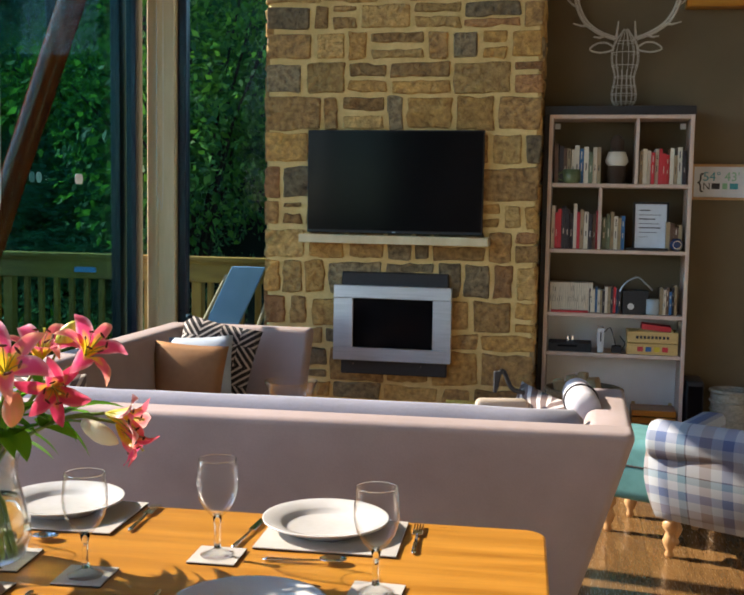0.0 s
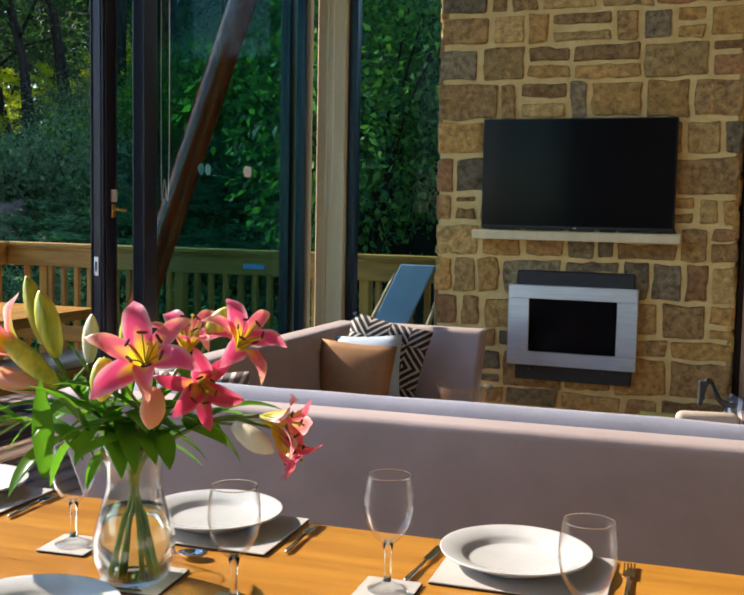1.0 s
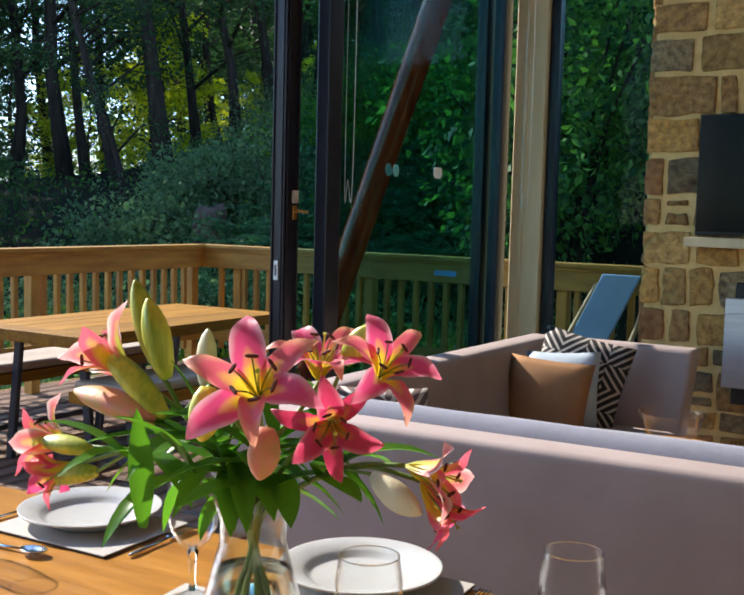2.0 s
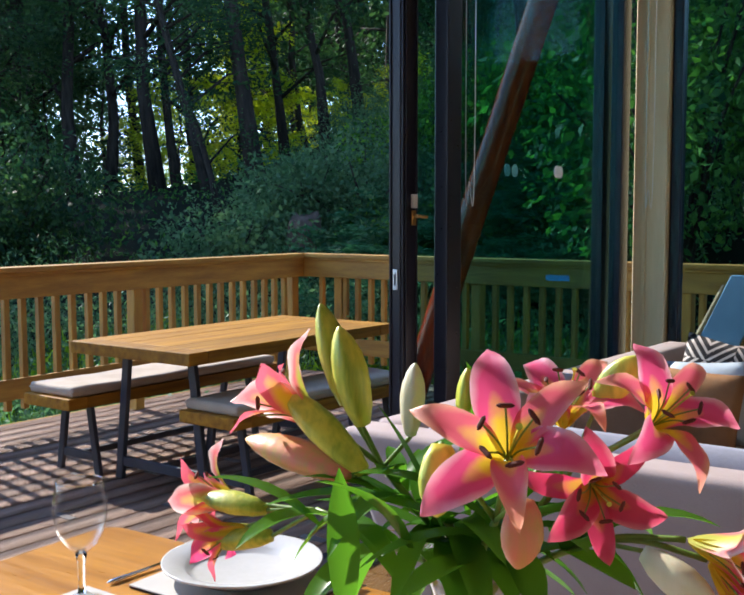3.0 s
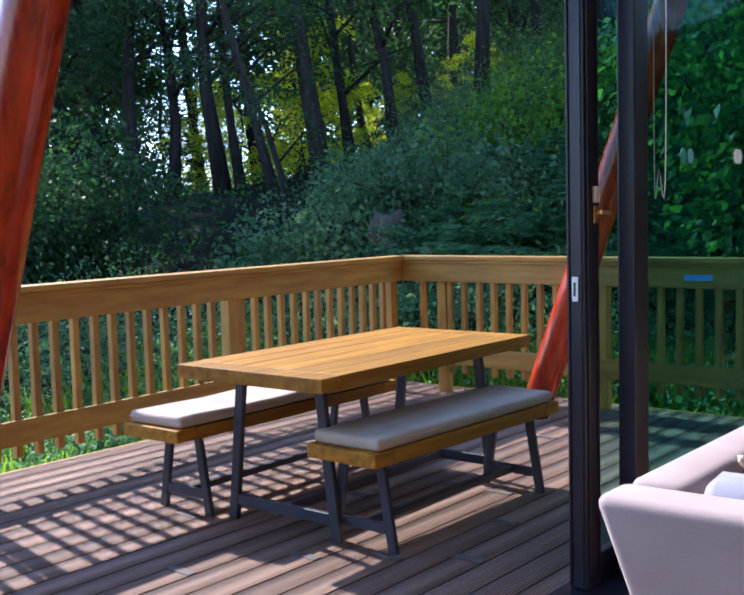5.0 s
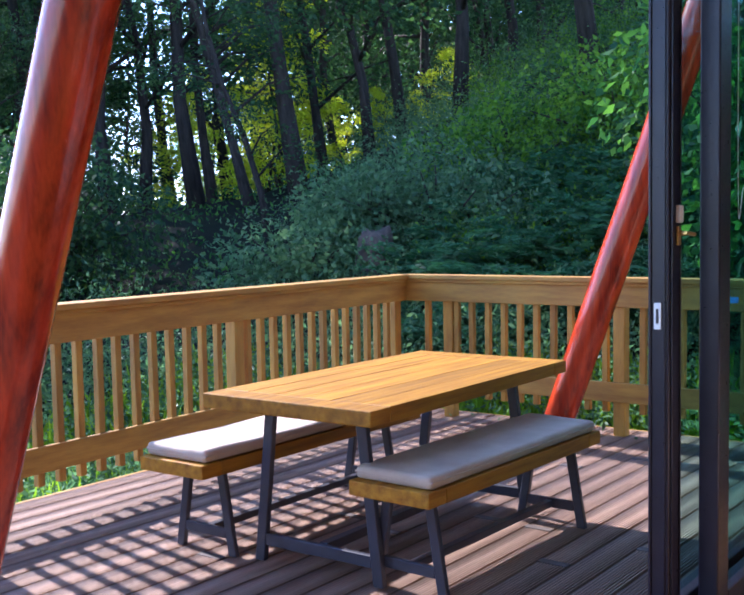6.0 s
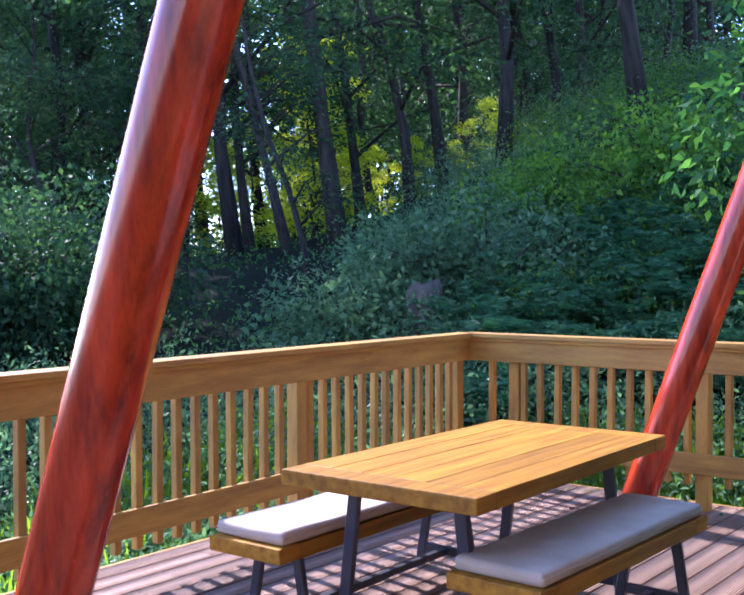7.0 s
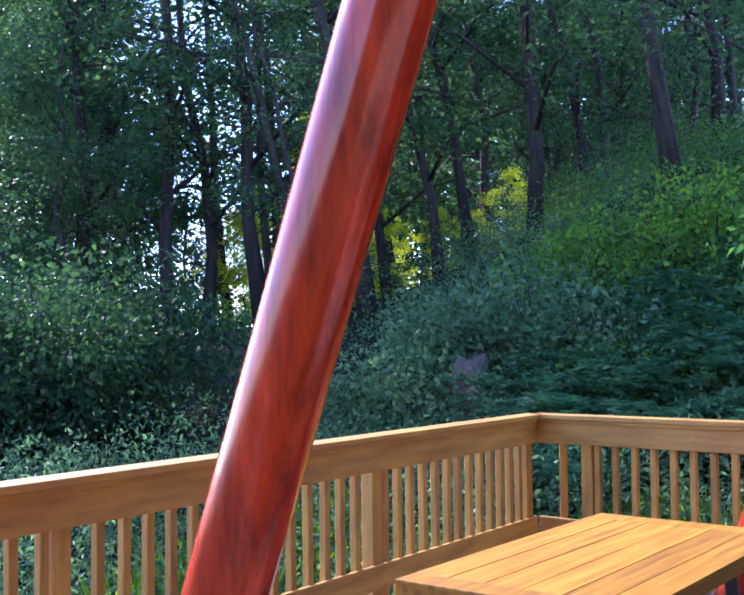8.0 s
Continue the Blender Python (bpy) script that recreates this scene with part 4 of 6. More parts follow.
tv = thing("television", label="large black flat screen television on the stone wall", category="television")
part("casing", block(-1.715, -0.591, 6.455, 6.50, 1.337, 1.985, 0.006, 2), BLACKMAT, tv)
part("screen", block(-1.708, -0.598, 6.4515, 6.4545, 1.356, 1.978, 0), BLACK, tv)
part("wall_bracket", block(-1.4, -0.9, 6.501, 6.525, 1.5, 1.85, 0.003), BLACKMAT, tv)
part("standby_lamp", block(-1.16, -1.14, 6.4500, 6.4512, 1.342, 1.348, 0), STEEL, tv)
mantel = thing("mantel_shelf", label="pale stone mantel shelf under the television", category="shelf")
part("slab", block(-1.745, -0.545, 6.36, 6.53, 1.272, 1.325, 0.006, 2), CREAM, mantel)
fire = thing("wall_fireplace", label="inset fireplace with brushed steel surround and dark glass", category="fireplace")
part("back_plate", block(-1.484, -0.796, 6.475, 6.53, 0.43, 1.088, 0.006), BLACKMAT, fire)
for n, d in (("surround_side", (-1.527, -1.402, 0.607, 0.923)), ("surround_side", (-0.886, -0.769, 0.607, 0.923)), ("surround_top", (-1.527, -0.769, 0.923, 1.004)), ("surround_base", (-1.527, -0.769, 0.523, 0.607))):
    part(n, block(d[0], d[1], 6.432, 6.474, d[2], d[3], 0.003), STEEL, fire)
part("glass_front", block(-1.402, -0.886, 6.452, 6.4745, 0.607, 0.923, 0), BLACK, fire, "dark reflective glass")
for x in (-1.40, -0.96):
    part("screw", lathe([(0, 0), (0.006, 0), (0.004, 0.004), (0, 0.004)], 10), CHROME, fire, m=Matrix.Translation((x, 6.4745, 0.495)) @ Matrix.Rotation(radians(90), 4, "X"))

# ---- bookcase ----
BX0, BX1, BY0, BY1 = -0.205, 0.665, 6.62, 6.90
bookcase = thing("bookcase", label="tall pale laminate bookcase with open back", category="bookcase")
for x in (BX0, BX1 - 0.024):
    part("side_panel", block(x, x + 0.024, BY0, BY1, 0.008, 2.095, 0.002), SHELFWOOD, bookcase)
for z in (0.06, 0.612, 0.862, 1.262, 1.672, 2.071):
    part("shelf", block(BX0 + 0.0245, BX1 - 0.0245, BY0 + 0.003, BY1, z - 0.024 if z < 2.07 else z, z if z < 2.07 else 2.095, 0.002), SHELFWOOD, bookcase)
part("divider", block(0.322, 0.342, BY0 + 0.005, BY1, 1.6725, 2.0705, 0.002), SHELFWOOD, bookcase)
part("divider", block(0.112, 0.132, BY0 + 0.005, BY1, 1.2625, 1.6475, 0.002), SHELFWOOD, bookcase)
for x in (BX0 + 0.03, BX1 - 0.07):
    part("bracket", block(x, x + 0.035, BY1 - 0.1, BY1 - 0.08, 2.02, 2.055, 0.002), STEEL, bookcase)
part("back_panel", block(BX0 + 0.0245, BX1 - 0.0245, BY1 + 0.0003, BY1 + 0.0015, 0.06, 0.86, 0), WHITEWALL, bookcase, "white lower back panel")
panel = thing("black_backboard", label="black edge boards around the bookcase", category="board")
part("top_strip", block(-0.236, 0.672, 6.63, 6.90, 2.097, 2.15, 0.003), BLACKMAT, panel)
part("side_strip", block(-0.236, -0.2065, 6.63, 6.90, 0.01, 2.0965, 0.003), BLACKMAT, panel)

cover_mats = {}


def cover(c):
    if c not in cover_mats:
        cover_mats[c] = surf("book_cover", tuple(v * 0.8 for v in c), c, 18, 0.5, 0.05)
    return cover_mats[c]


def book(x, z, w, h, d, c, lean=0.0, marks=1):
    b = thing("book", (x, BY0 + 0.03 + random.uniform(0, 0.02), z), 0, "upright %s book on a shelf" % ("dark" if sum(c) < 0.25 else "red" if c[0] > 2.2 * c[1] else "pale" if sum(c) > 1.1 else "coloured"), "book", "books")
    b.rotation_euler = (0, radians(lean), 0)
    t = 0.0022
    shell = block(0, w, 0, t, 0, h, 0)
    block(0, t, t, d, 0, h, 0, bm=shell), block(w - t, w, t, d, 0, h, 0, bm=shell)
    part("cover", shell, cover(c), b)
    part("pages", block(t, w - t, t, d - 0.004, 0.003, h - 0.003, 0), PAPER, b)
    dark = sum(c) > 0.7
    for k in range(marks):
        zz = h * (0.35 + 0.35 * k)
        part("spine_title", block(w * 0.38, w * 0.6, -0.0008, 0.0, zz, zz + h * random.uniform(0.12, 0.25), 0), INK if dark else PAPER, b)


W, R, K, BL, GR, TN, BR = (0.72, 0.66, 0.52), (0.56, 0.03, 0.04), (0.03, 0.025, 0.03), (0.03, 0.14, 0.32), (0.16, 0.20, 0.12), (0.36, 0.27, 0.15), (0.14, 0.075, 0.045)
rows = [(-0.165, 1.673, 0.20, (BR, K, BR, TN, W, W, BL, W, GR, W, TN), 0.025, 0.235),
        (0.35, 1.673, 0.22, (TN, W, W, R, W, R, R, R, W, TN, W, K), 0.023, 0.22),
        (-0.175, 1.263, 0.24, (W, R, R, K, K, K, W, R, TN, W, K, BR, R), 0.022, 0.27),
        (0.138, 1.263, 0.2, (GR, GR, TN, W, TN, BL), 0.024, 0.24),
        (0.525, 1.263, 0.16, (TN, BR, BR, TN), 0.022, 0.17),
        (-0.17, 0.863, 0.16, (W,) * 19, 0.0125, 0.185), (0.075, 0.863, 0.15, (K, W, BL, W, TN, K, W, TN, K, R, BL, K), 0.0155, 0.16),
        (0.505, 0.863, 0.14, (TN, W, BR, BL, K, TN), 0.017, 0.175)]
for x, z, d, cols, w, h in rows:
    for c in cols:
        ww = w * random.uniform(0.8, 1.15)
        same = len(cols) == 19
        book(x, z + 0.0005, 0.0118 if same else ww, h if same else h * random.uniform(0.8, 1.05), d, c, 0 if same else random.uniform(-0.8, 0.8), random.choice((0, 1, 1, 2)))
        x += (0.0126 if same else ww) + 0.0015

mug = thing("mug", (-0.06, 6.66, 1.673), 0, "olive green china mug on the shelf", "mug")
GREENCHINA = plain("green_glaze", (0.13, 0.17, 0.08), 0.3)
part("cup", lathe([(0, 0), (0.045, 0), (0.055, 0.02), (0.055, 0.085), (0.051, 0.085), (0.05, 0.02), (0, 0.012)], 24), GREENCHINA, mug, smooth=True)
part("handle", tube(arc([(-0.053, 0, 0.07), (-0.085, 0, 0.055), (-0.085, 0, 0.03), (-0.053, 0, 0.015)], 5), 0.006, 8), GREENCHINA, mug, smooth=True)
bluemug = thing("mug", (0.46, 6.66, 0.863), 0, "pale blue china mug on the shelf", "mug")
PALEBLUE = plain("pale_blue_glaze", (0.36, 0.45, 0.50), 0.3)
part("cup", lathe([(0, 0), (0.035, 0), (0.042, 0.01), (0.042, 0.10), (0.039, 0.10), (0.037, 0.012), (0, 0.01)], 24), PALEBLUE, bluemug, smooth=True)
part("handle", tube(arc([(0.04, 0, 0.08), (0.068, 0, 0.065), (0.068, 0, 0.04), (0.04, 0, 0.025)], 5), 0.005, 8), PALEBLUE, bluemug, smooth=True)

fig = lathe([(0, 0), (0.062, 0), (0.07, 0.08), (0.062, 0.12), (0.085, 0.15), (0.062, 0.21), (0.045, 0.225), (0.05, 0.245), (0.048, 0.285), (0.03, 0.315), (0, 0.325)], 20)
figo = part("figurine", fig, surf("figurine_paint", (0.06, 0.045, 0.035), (0.42, 0.38, 0.28), 9, 0.6, 0.1), smooth=True)
figo.data.materials.append(plain("white_cloth_paint", (0.70, 0.66, 0.54), 0.7))
figo.data.materials.append(plain("dark_fur_paint", (0.05, 0.03, 0.018), 0.9))
for f in figo.data.polygons:
    z = f.center.z
    f.material_index = 1 if 0.105 < z < 0.215 else 2
figo.scale = (0.86, 0.86, 0.95)
figo.location = (0.215, 6.74, 1.673)
tagged(figo, "small plain figurine in pale and dark paint on a shelf", "figurine")

pf = thing("picture_frame", (0.435, 6.70, 1.263), 0, "black framed printed text leaning on a shelf", "picture frame")
tilt = Matrix.Rotation(radians(-8), 4, "X") @ Matrix.Scale(1.1, 4)
for n, d in (("frame_side", (-0.098, -0.086, 0, 0.275)), ("frame_side", (0.086, 0.098, 0, 0.275)), ("frame_top", (-0.086, 0.086, 0.263, 0.275)), ("frame_base", (-0.086, 0.086, 0, 0.012))):
    part(n, block(d[0], d[1], -0.01, 0.01, d[2], d[3], 0.002), BLACKMAT, pf, m=tilt)
sheet = part("sheet", block(-0.086, 0.086, -0.004, 0.004, 0.012, 0.263, 0), PRINT, pf, m=tilt)
for k, (w, t) in enumerate(((0.06, 0.006), (0.12, 0.003), (0.09, 0.006), (0.11, 0.003), (0.12, 0.006), (0.10, 0.003), (0.05, 0.002))):
    part("text_line", block(-0.065, -0.065 + w, -0.0052, -0.0042, 0.225 - k * 0.025, 0.225 - k * 0.025 + t, 0), INK, sheet)
tray = thing("document_tray", (0.40, 6.645, 1.263), 0, "flat black tray lying on a shelf", "tray")
part("body", block(-0.11, 0.14, -0.02, 0.02, 0, 0.016, 0.003), BLACKMAT, tray)
ball = thing("glass_ball_clock", (0.59, 6.655, 1.263), 0, "round blue glass ornament on the shelf", "ornament")
part("ball", lathe([(0, 0), (0.025, 0.004), (0.042, 0.03), (0.042, 0.05), (0.025, 0.076), (0, 0.08)], 20), plain("deep_blue_glass", (0.02, 0.04, 0.12), 0.1), ball, smooth=True)
b = lathe([(0.022, 0), (0.026, 0), (0.026, 0.004), (0.022, 0.004)], 20)
b.transform(Matrix.Translation((0, -0.044, 0.04)) @ Matrix.Rotation(radians(90), 4, "X"))
part("rim", b, CHROME, ball)
radio = thing("radio", (0.36, 6.68, 0.863), 0, "small black radio with a curved handle", "radio")
part("body", block(-0.08, 0.08, -0.04, 0.05, 0, 0.15, 0.01, 2), BLACKMAT, radio)
part("handle", tube(arc([(-0.1, 0, 0.02), (-0.09, 0, 0.16), (0, 0, 0.23), (0.06, 0, 0.19), (0.1, 0, 0.15)], 6), 0.005, 6), STEEL, radio)
part("dial", lathe([(0, 0), (0.02, 0), (0.02, 0.006), (0, 0.006)], 16), STEEL, radio, m=Matrix.Translation((-0.03, -0.041, 0.05)) @ Matrix.Rotation(radians(90), 4, "X"))
rd = thing("magazine", (-0.05, 6.66, 0.863), 2, "red magazine lying flat on the shelf", "magazine")
rd.location.z = 0.8632
part("cover", block(-0.11, 0.12, -0.035, 0.0, 0, 0.012, 0.001), cover(R), rd)
dvd = thing("disc_player", (-0.05, 6.72, 0.613), 0, "black disc player lying on the shelf", "player")
part("body", block(-0.12, 0.15, -0.08, 0.1, 0, 0.055, 0.004), BLACKMAT, dvd)
part("drawer", block(-0.06, 0.06, -0.0815, -0.0805, 0.03, 0.042, 0), BLACK, dvd)
for x in (0.0, 0.03):
    part("plug", lathe([(0, 0), (0.008, 0), (0.008, 0.035), (0, 0.04)], 8), CHROME, dvd, m=Matrix.Translation((x, 0.0, 0.0555)))
con = thing("game_console", (0.155, 6.68, 0.613), 0, "slim white upright console on the shelf", "console")
part("body", block(-0.02, 0.02, -0.03, 0.1, 0, 0.155, 0.004), CHINA, con)
part("slot", block(-0.004, 0.004, -0.0315, -0.0305, 0.07, 0.13, 0), BLACKMAT, con)
part("cable", tube(arc([(0.02, 0.05, 0.12), (0.06, 0.03, 0.15), (0.09, 0.0, 0.06), (0.10, 0, 0.004)], 6), 0.003, 6), BLACKMAT, con)
adp = thing("power_adapter", (0.255, 6.68, 0.613), 0, "small black power adapter on the shelf", "adapter")
part("body", block(-0.03, 0.03, -0.03, 0.03, 0, 0.045, 0.004), BLACKMAT, adp)
part("lead", tube(arc([(0.03, 0, 0.02), (0.05, 0, 0.06), (0.02, 0.05, 0.1)], 5), 0.003, 6), BLACKMAT, adp)
crate = thing("wooden_crate", (0.47, 6.73, 0.613), 0, "yellow wooden toy crate with coloured blocks printed on it", "crate")
CRATE = surf("yellow_crate_wood", (0.50, 0.33, 0.11), (0.64, 0.45, 0.18), 6, 0.6, 0.08, (1, 6, 6))
for n, d in (("front_slat", (-0.155, 0.155, -0.09, -0.08, 0.0, 0.07)), ("front_slat", (-0.155, 0.155, -0.09, -0.08, 0.075, 0.145)), ("side_slat", (-0.155, -0.145, -0.0795, 0.09, 0, 0.145)), ("side_slat", (0.145, 0.155, -0.0795, 0.09, 0, 0.145)), ("base", (-0.1445, 0.1445, -0.0795, 0.09, 0, 0.01)), ("back_slat", (-0.1445, 0.1445, 0.0805, 0.09, 0.011, 0.145))):
    part(n, block(*d, 0.002), CRATE, crate)
for k in range(9):
    part("printed_letter", block(-0.10 + k * 0.023, -0.085 + k * 0.023, -0.0915, -0.0905, 0.10, 0.118, 0), INK, crate)
for k, c in enumerate((R, BL, (0.6, 0.45, 0.03), R)):
    part("printed_block", block(-0.09 + k * 0.05, -0.055 + k * 0.05, -0.0915, -0.0905, 0.02, 0.05, 0), cover(c), crate)
redbox = thing("game_box", (0.49, 6.72, 0.7625), 0, "red game box standing on the toy crate", "box")
redbox.rotation_euler = (0, radians(6), 0)
part("lid", block(-0.09, 0.09, -0.06, 0.06, 0, 0.035, 0.002), cover(R), redbox)
stool = thing("slatted_box", (0.50, 6.72, 0.0615), 0, "slatted pine box on the bottom shelf", "box")
for k in range(4):
    part("slat", block(-0.14, 0.13, -0.1, 0.12, 0.03 + 0.045 * k, 0.068 + 0.045 * k, 0.003), OAK, stool)
for x in (-0.12, 0.11):
    part("corner_post", block(x - 0.012, x + 0.012, 0.121, 0.14, 0, 0.215, 0.003), CRATE, stool)
    part("foot", block(x - 0.012, x + 0.012, -0.1, 0.12, 0, 0.0295, 0.003), CRATE, stool)

# wire stag head on the wall: one plain mesh
stag = bmesh.new()
SX, SY, SZ = 0.245, 6.78, 2.47
for k in range(14):
    a = 2 * math.pi * k / 14
    prof = ((0.20, 0.015), (0.10, 0.075), (0.0, 0.085), (-0.10, 0.062), (-0.20, 0.078), (-0.26, 0.07), (-0.30, 0.03))
    tube(arc([(SX + r * math.cos(a), SY + 0.02 + r * math.sin(a) * 0.9 - 0.10 * max(0, -z), SZ + z - 0.02) for z, r in prof], 3), 0.0032, 4, bm=stag)
for z, r in ((0.12, 0.07), (0.05, 0.083), (-0.03, 0.08), (-0.10, 0.063), (-0.16, 0.072), (-0.21, 0.078), (-0.26, 0.07)):
    tube([(SX + r * math.cos(2 * math.pi * i / 16), SY + 0.02 + r * math.sin(2 * math.pi * i / 16) * 0.9 - 0.10 * max(0, -z), SZ + z - 0.02) for i in range(17)], 0.0028, 4, bm=stag)
for s in (-1, 1):
    beam = [(0.05, 0.12), (0.16, 0.16), (0.25, 0.23), (0.30, 0.34), (0.30, 0.46)]
    for o in (0, 0.016):
        tube(arc([(SX + s * (x + o), SY - 0.02 * i, SZ + z - o * 0.5) for i, (x, z) in enumerate(beam)], 5), 0.008, 5, bm=stag)
    for (x, z), (x1, z1) in (((0.12, 0.135), (0.20, 0.125)), ((0.22, 0.2), (0.33, 0.21)), ((0.295, 0.31), (0.37, 0.36)), ((0.06, 0.12), (0.05, 0.22))):
        tube([(SX + s * x, SY - 0.03, SZ + z), (SX + s * (x + x1) / 2, SY - 0.035, SZ + (z + z1) / 2 - 0.01), (SX + s * x1, SY - 0.04, SZ + z1)], [0.009, 0.007, 0.004], 5, bm=stag)
    ear = [(0.07, 0.06), (0.12, 0.09), (0.18, 0.085), (0.22, 0.05), (0.16, 0.03), (0.09, 0.04), (0.07, 0.06)]
    tube(arc([(SX + s * x, SY - 0.02, SZ + z) for x, z in ear], 4), 0.006, 5, bm=stag)
stago = part("wire_stag_head", stag, WIREM)
tagged(stago, "cream wire stag head sculpture above the bookcase", "sculpture")
stago.location.y = 0.06

pic = thing("wall_print", (0.685, 6.917, 1.585), 0, "oak framed print of map coordinates on the olive wall", "picture")
for n, d in (("frame_side", (0.0, 0.016, 0, 0.225)), ("frame_side", (0.584, 0.60, 0, 0.225)), ("frame_top", (0.0165, 0.5835, 0.209, 0.225)), ("frame_base", (0.0165, 0.5835, 0, 0.016))):
    part(n, block(d[0], d[1], -0.024, 0, d[2], d[3], 0.002), FRAMEOAK, pic)
part("sheet", block(0.0165, 0.5835, -0.01, 0, 0.0165, 0.2085, 0), PRINT, pic)


def lettering(txt, x, z, size, c, parent, y):
    cu = bpy.data.curves.new("text", "FONT")
    cu.body, cu.size, cu.extrude = txt, size, 0.0006
    tmp = bpy.data.objects.new("text", cu)
    me = bpy.data.meshes.new_from_object(tmp)
    bpy.data.objects.remove(tmp)
    return link("lettering", me, c, parent, m=Matrix.Translation((x, y, z)) @ Matrix.Rotation(radians(90), 4, "X"))


TEALINK = plain("teal_ink", (0.05, 0.30, 0.38), 0.7)
GREENINK = plain("green_ink", (0.22, 0.48, 0.30), 0.7)
lettering("{", 0.035, 0.075, 0.13, INK, pic, -0.0108)
lettering("54°", 0.07, 0.12, 0.08, TEALINK, pic, -0.0108)
lettering("43'", 0.20, 0.12, 0.08, GREENINK, pic, -0.0108)
lettering("N", 0.07, 0.065, 0.062, INK, pic, -0.0108)
for k, (x, w, c) in enumerate(((0.125, 0.05, INK), (0.19, 0.03, GREENINK), (0.235, 0.05, TEALINK), (0.33, 0.12, INK), (0.48, 0.08, TEALINK))):
    part("printed_word", block(x, x + w, -0.0112, -0.0102, 0.068, 0.105, 0), c, pic)
lettering("W", 0.33, 0.11, 0.09, INK, pic, -0.0108)

# ---- things on the floor by the wall ----


def basket(name, loc, r, h, material, label):
    k = thing(name, loc, 0, label, "basket")
    part("weave", lathe([(0, 0.01), (r * 0.8, 0), (r * 0.95, h * 0.5), (r, h), (r - 0.012, h), (r * 0.9, h * 0.5), (r * 0.76, 0.02), (0, 0.02)], 28), material, k)
    part("rim", tube([(r * math.cos(2 * math.pi * i / 28), r * math.sin(2 * math.pi * i / 28), h) for i in range(29)], 0.012, 6), material, k)
    for i in range(6):
        z, rr = h * (0.15 + 0.14 * i), r * (0.82 + 0.18 * (0.15 + 0.14 * i)) + 0.006
        part("woven_band", tube([(rr * math.cos(2 * math.pi * j / 28), rr * math.sin(2 * math.pi * j / 28), z) for j in range(29)], 0.007, 5), material, k)
    return k


basket("waste_basket", (0.95, 6.66, 0.008), 0.12, 0.40, WICKER, "cream woven waste basket beside the bookcase")
spk = thing("floor_speaker", (0.74, 6.70, 0.008), 0, "black box speaker standing on the floor", "speaker")
part("cabinet", block(-0.06, 0.045, -0.12, 0.14, 0, 0.46, 0.02, 3), BLACKMAT, spk)
part("grille", block(-0.05, 0.035, -0.124, -0.1205, 0.05, 0.43, 0.001), BLACK, spk)
basket("log_basket", (0.06, 6.34, 0.008), 0.225, 0.42, BROWNWICK, "brown wicker basket filled with split logs")
for k in range(5):
    lg = thing("log", (-0.05 + 0.055 * k, 6.34 + 0.03 * (k % 2), 0.24), 40 * k, "split firewood log in a wicker basket", "log", "firewood logs")
    part("wood", block(-0.035, 0.035, -0.03, 0.03, 0, 0.25 + 0.02 * (k % 3), 0.012, 2), LOGM, lg)
    lg.rotation_euler = (radians(6 - 4 * k), radians(-10 + 5 * k), radians(37 * k))

# ---- corner sofa ----
sofa = thing("corner_sofa", label="pale grey corner sofa with flared sides", category="sofa")
b = hexa((-2.19, 0.01, 3.50, 3.69), (-2.365, 0.205, 3.365, 3.52), 0.12, 0.805, 0.03)
for v in b.verts:
    v.co.y += 0.055 * (v.co.x - 0.2)
part("backrest", b, SOFAFAB, sofa, smooth=True)
part("armrest", hexa((-0.15, 0.01, 3.665, 4.20), (0.055, 0.205, 3.495, 4.25), 0.12, 0.80, 0.03), SOFAFAB, sofa, smooth=True)
part("backrest", hexa((-2.19, -2.03, 3.58, 5.60), (-2.365, -2.22, 3.39, 5.79), 0.12, 0.803, 0.03), SOFAFAB, sofa, smooth=True)
part("armrest", hexa((-2.025, -1.52, 5.52, 5.66), (-2.215, -1.48, 5.66, 5.80), 0.12, 0.803, 0.025), SOFAFAB, sofa, smooth=True)
part("seat_base", block(-2.02, -0.16, 3.66, 4.2, 0.10, 0.30, 0.02, 2), SOFAFAB, sofa)
part("seat_base", block(-2.02, -1.52, 4.21, 5.515, 0.10, 0.30, 0.02, 2), SOFAFAB, sofa)
for x0, x1, y0, y1 in ((-2.0, -1.09, 3.68, 4.24), (-1.08, -0.17, 3.68, 4.24), (-2.0, -1.49, 4.25, 5.50)):
    part("seat_cushion", block(x0, x1, y0, y1, 0.305, 0.44, 0.035, 3), SOFAFAB, sofa, smooth=True)
for x, y in ((-2.1, 3.6), (-0.1, 3.6), (-0.1, 4.1), (-2.1, 5.5), (-1.56, 5.45)):
    part("foot", block(x - 0.03, x + 0.03, y - 0.03, y + 0.03, 0.008, 0.12, 0.004), BLACKMAT, sofa)


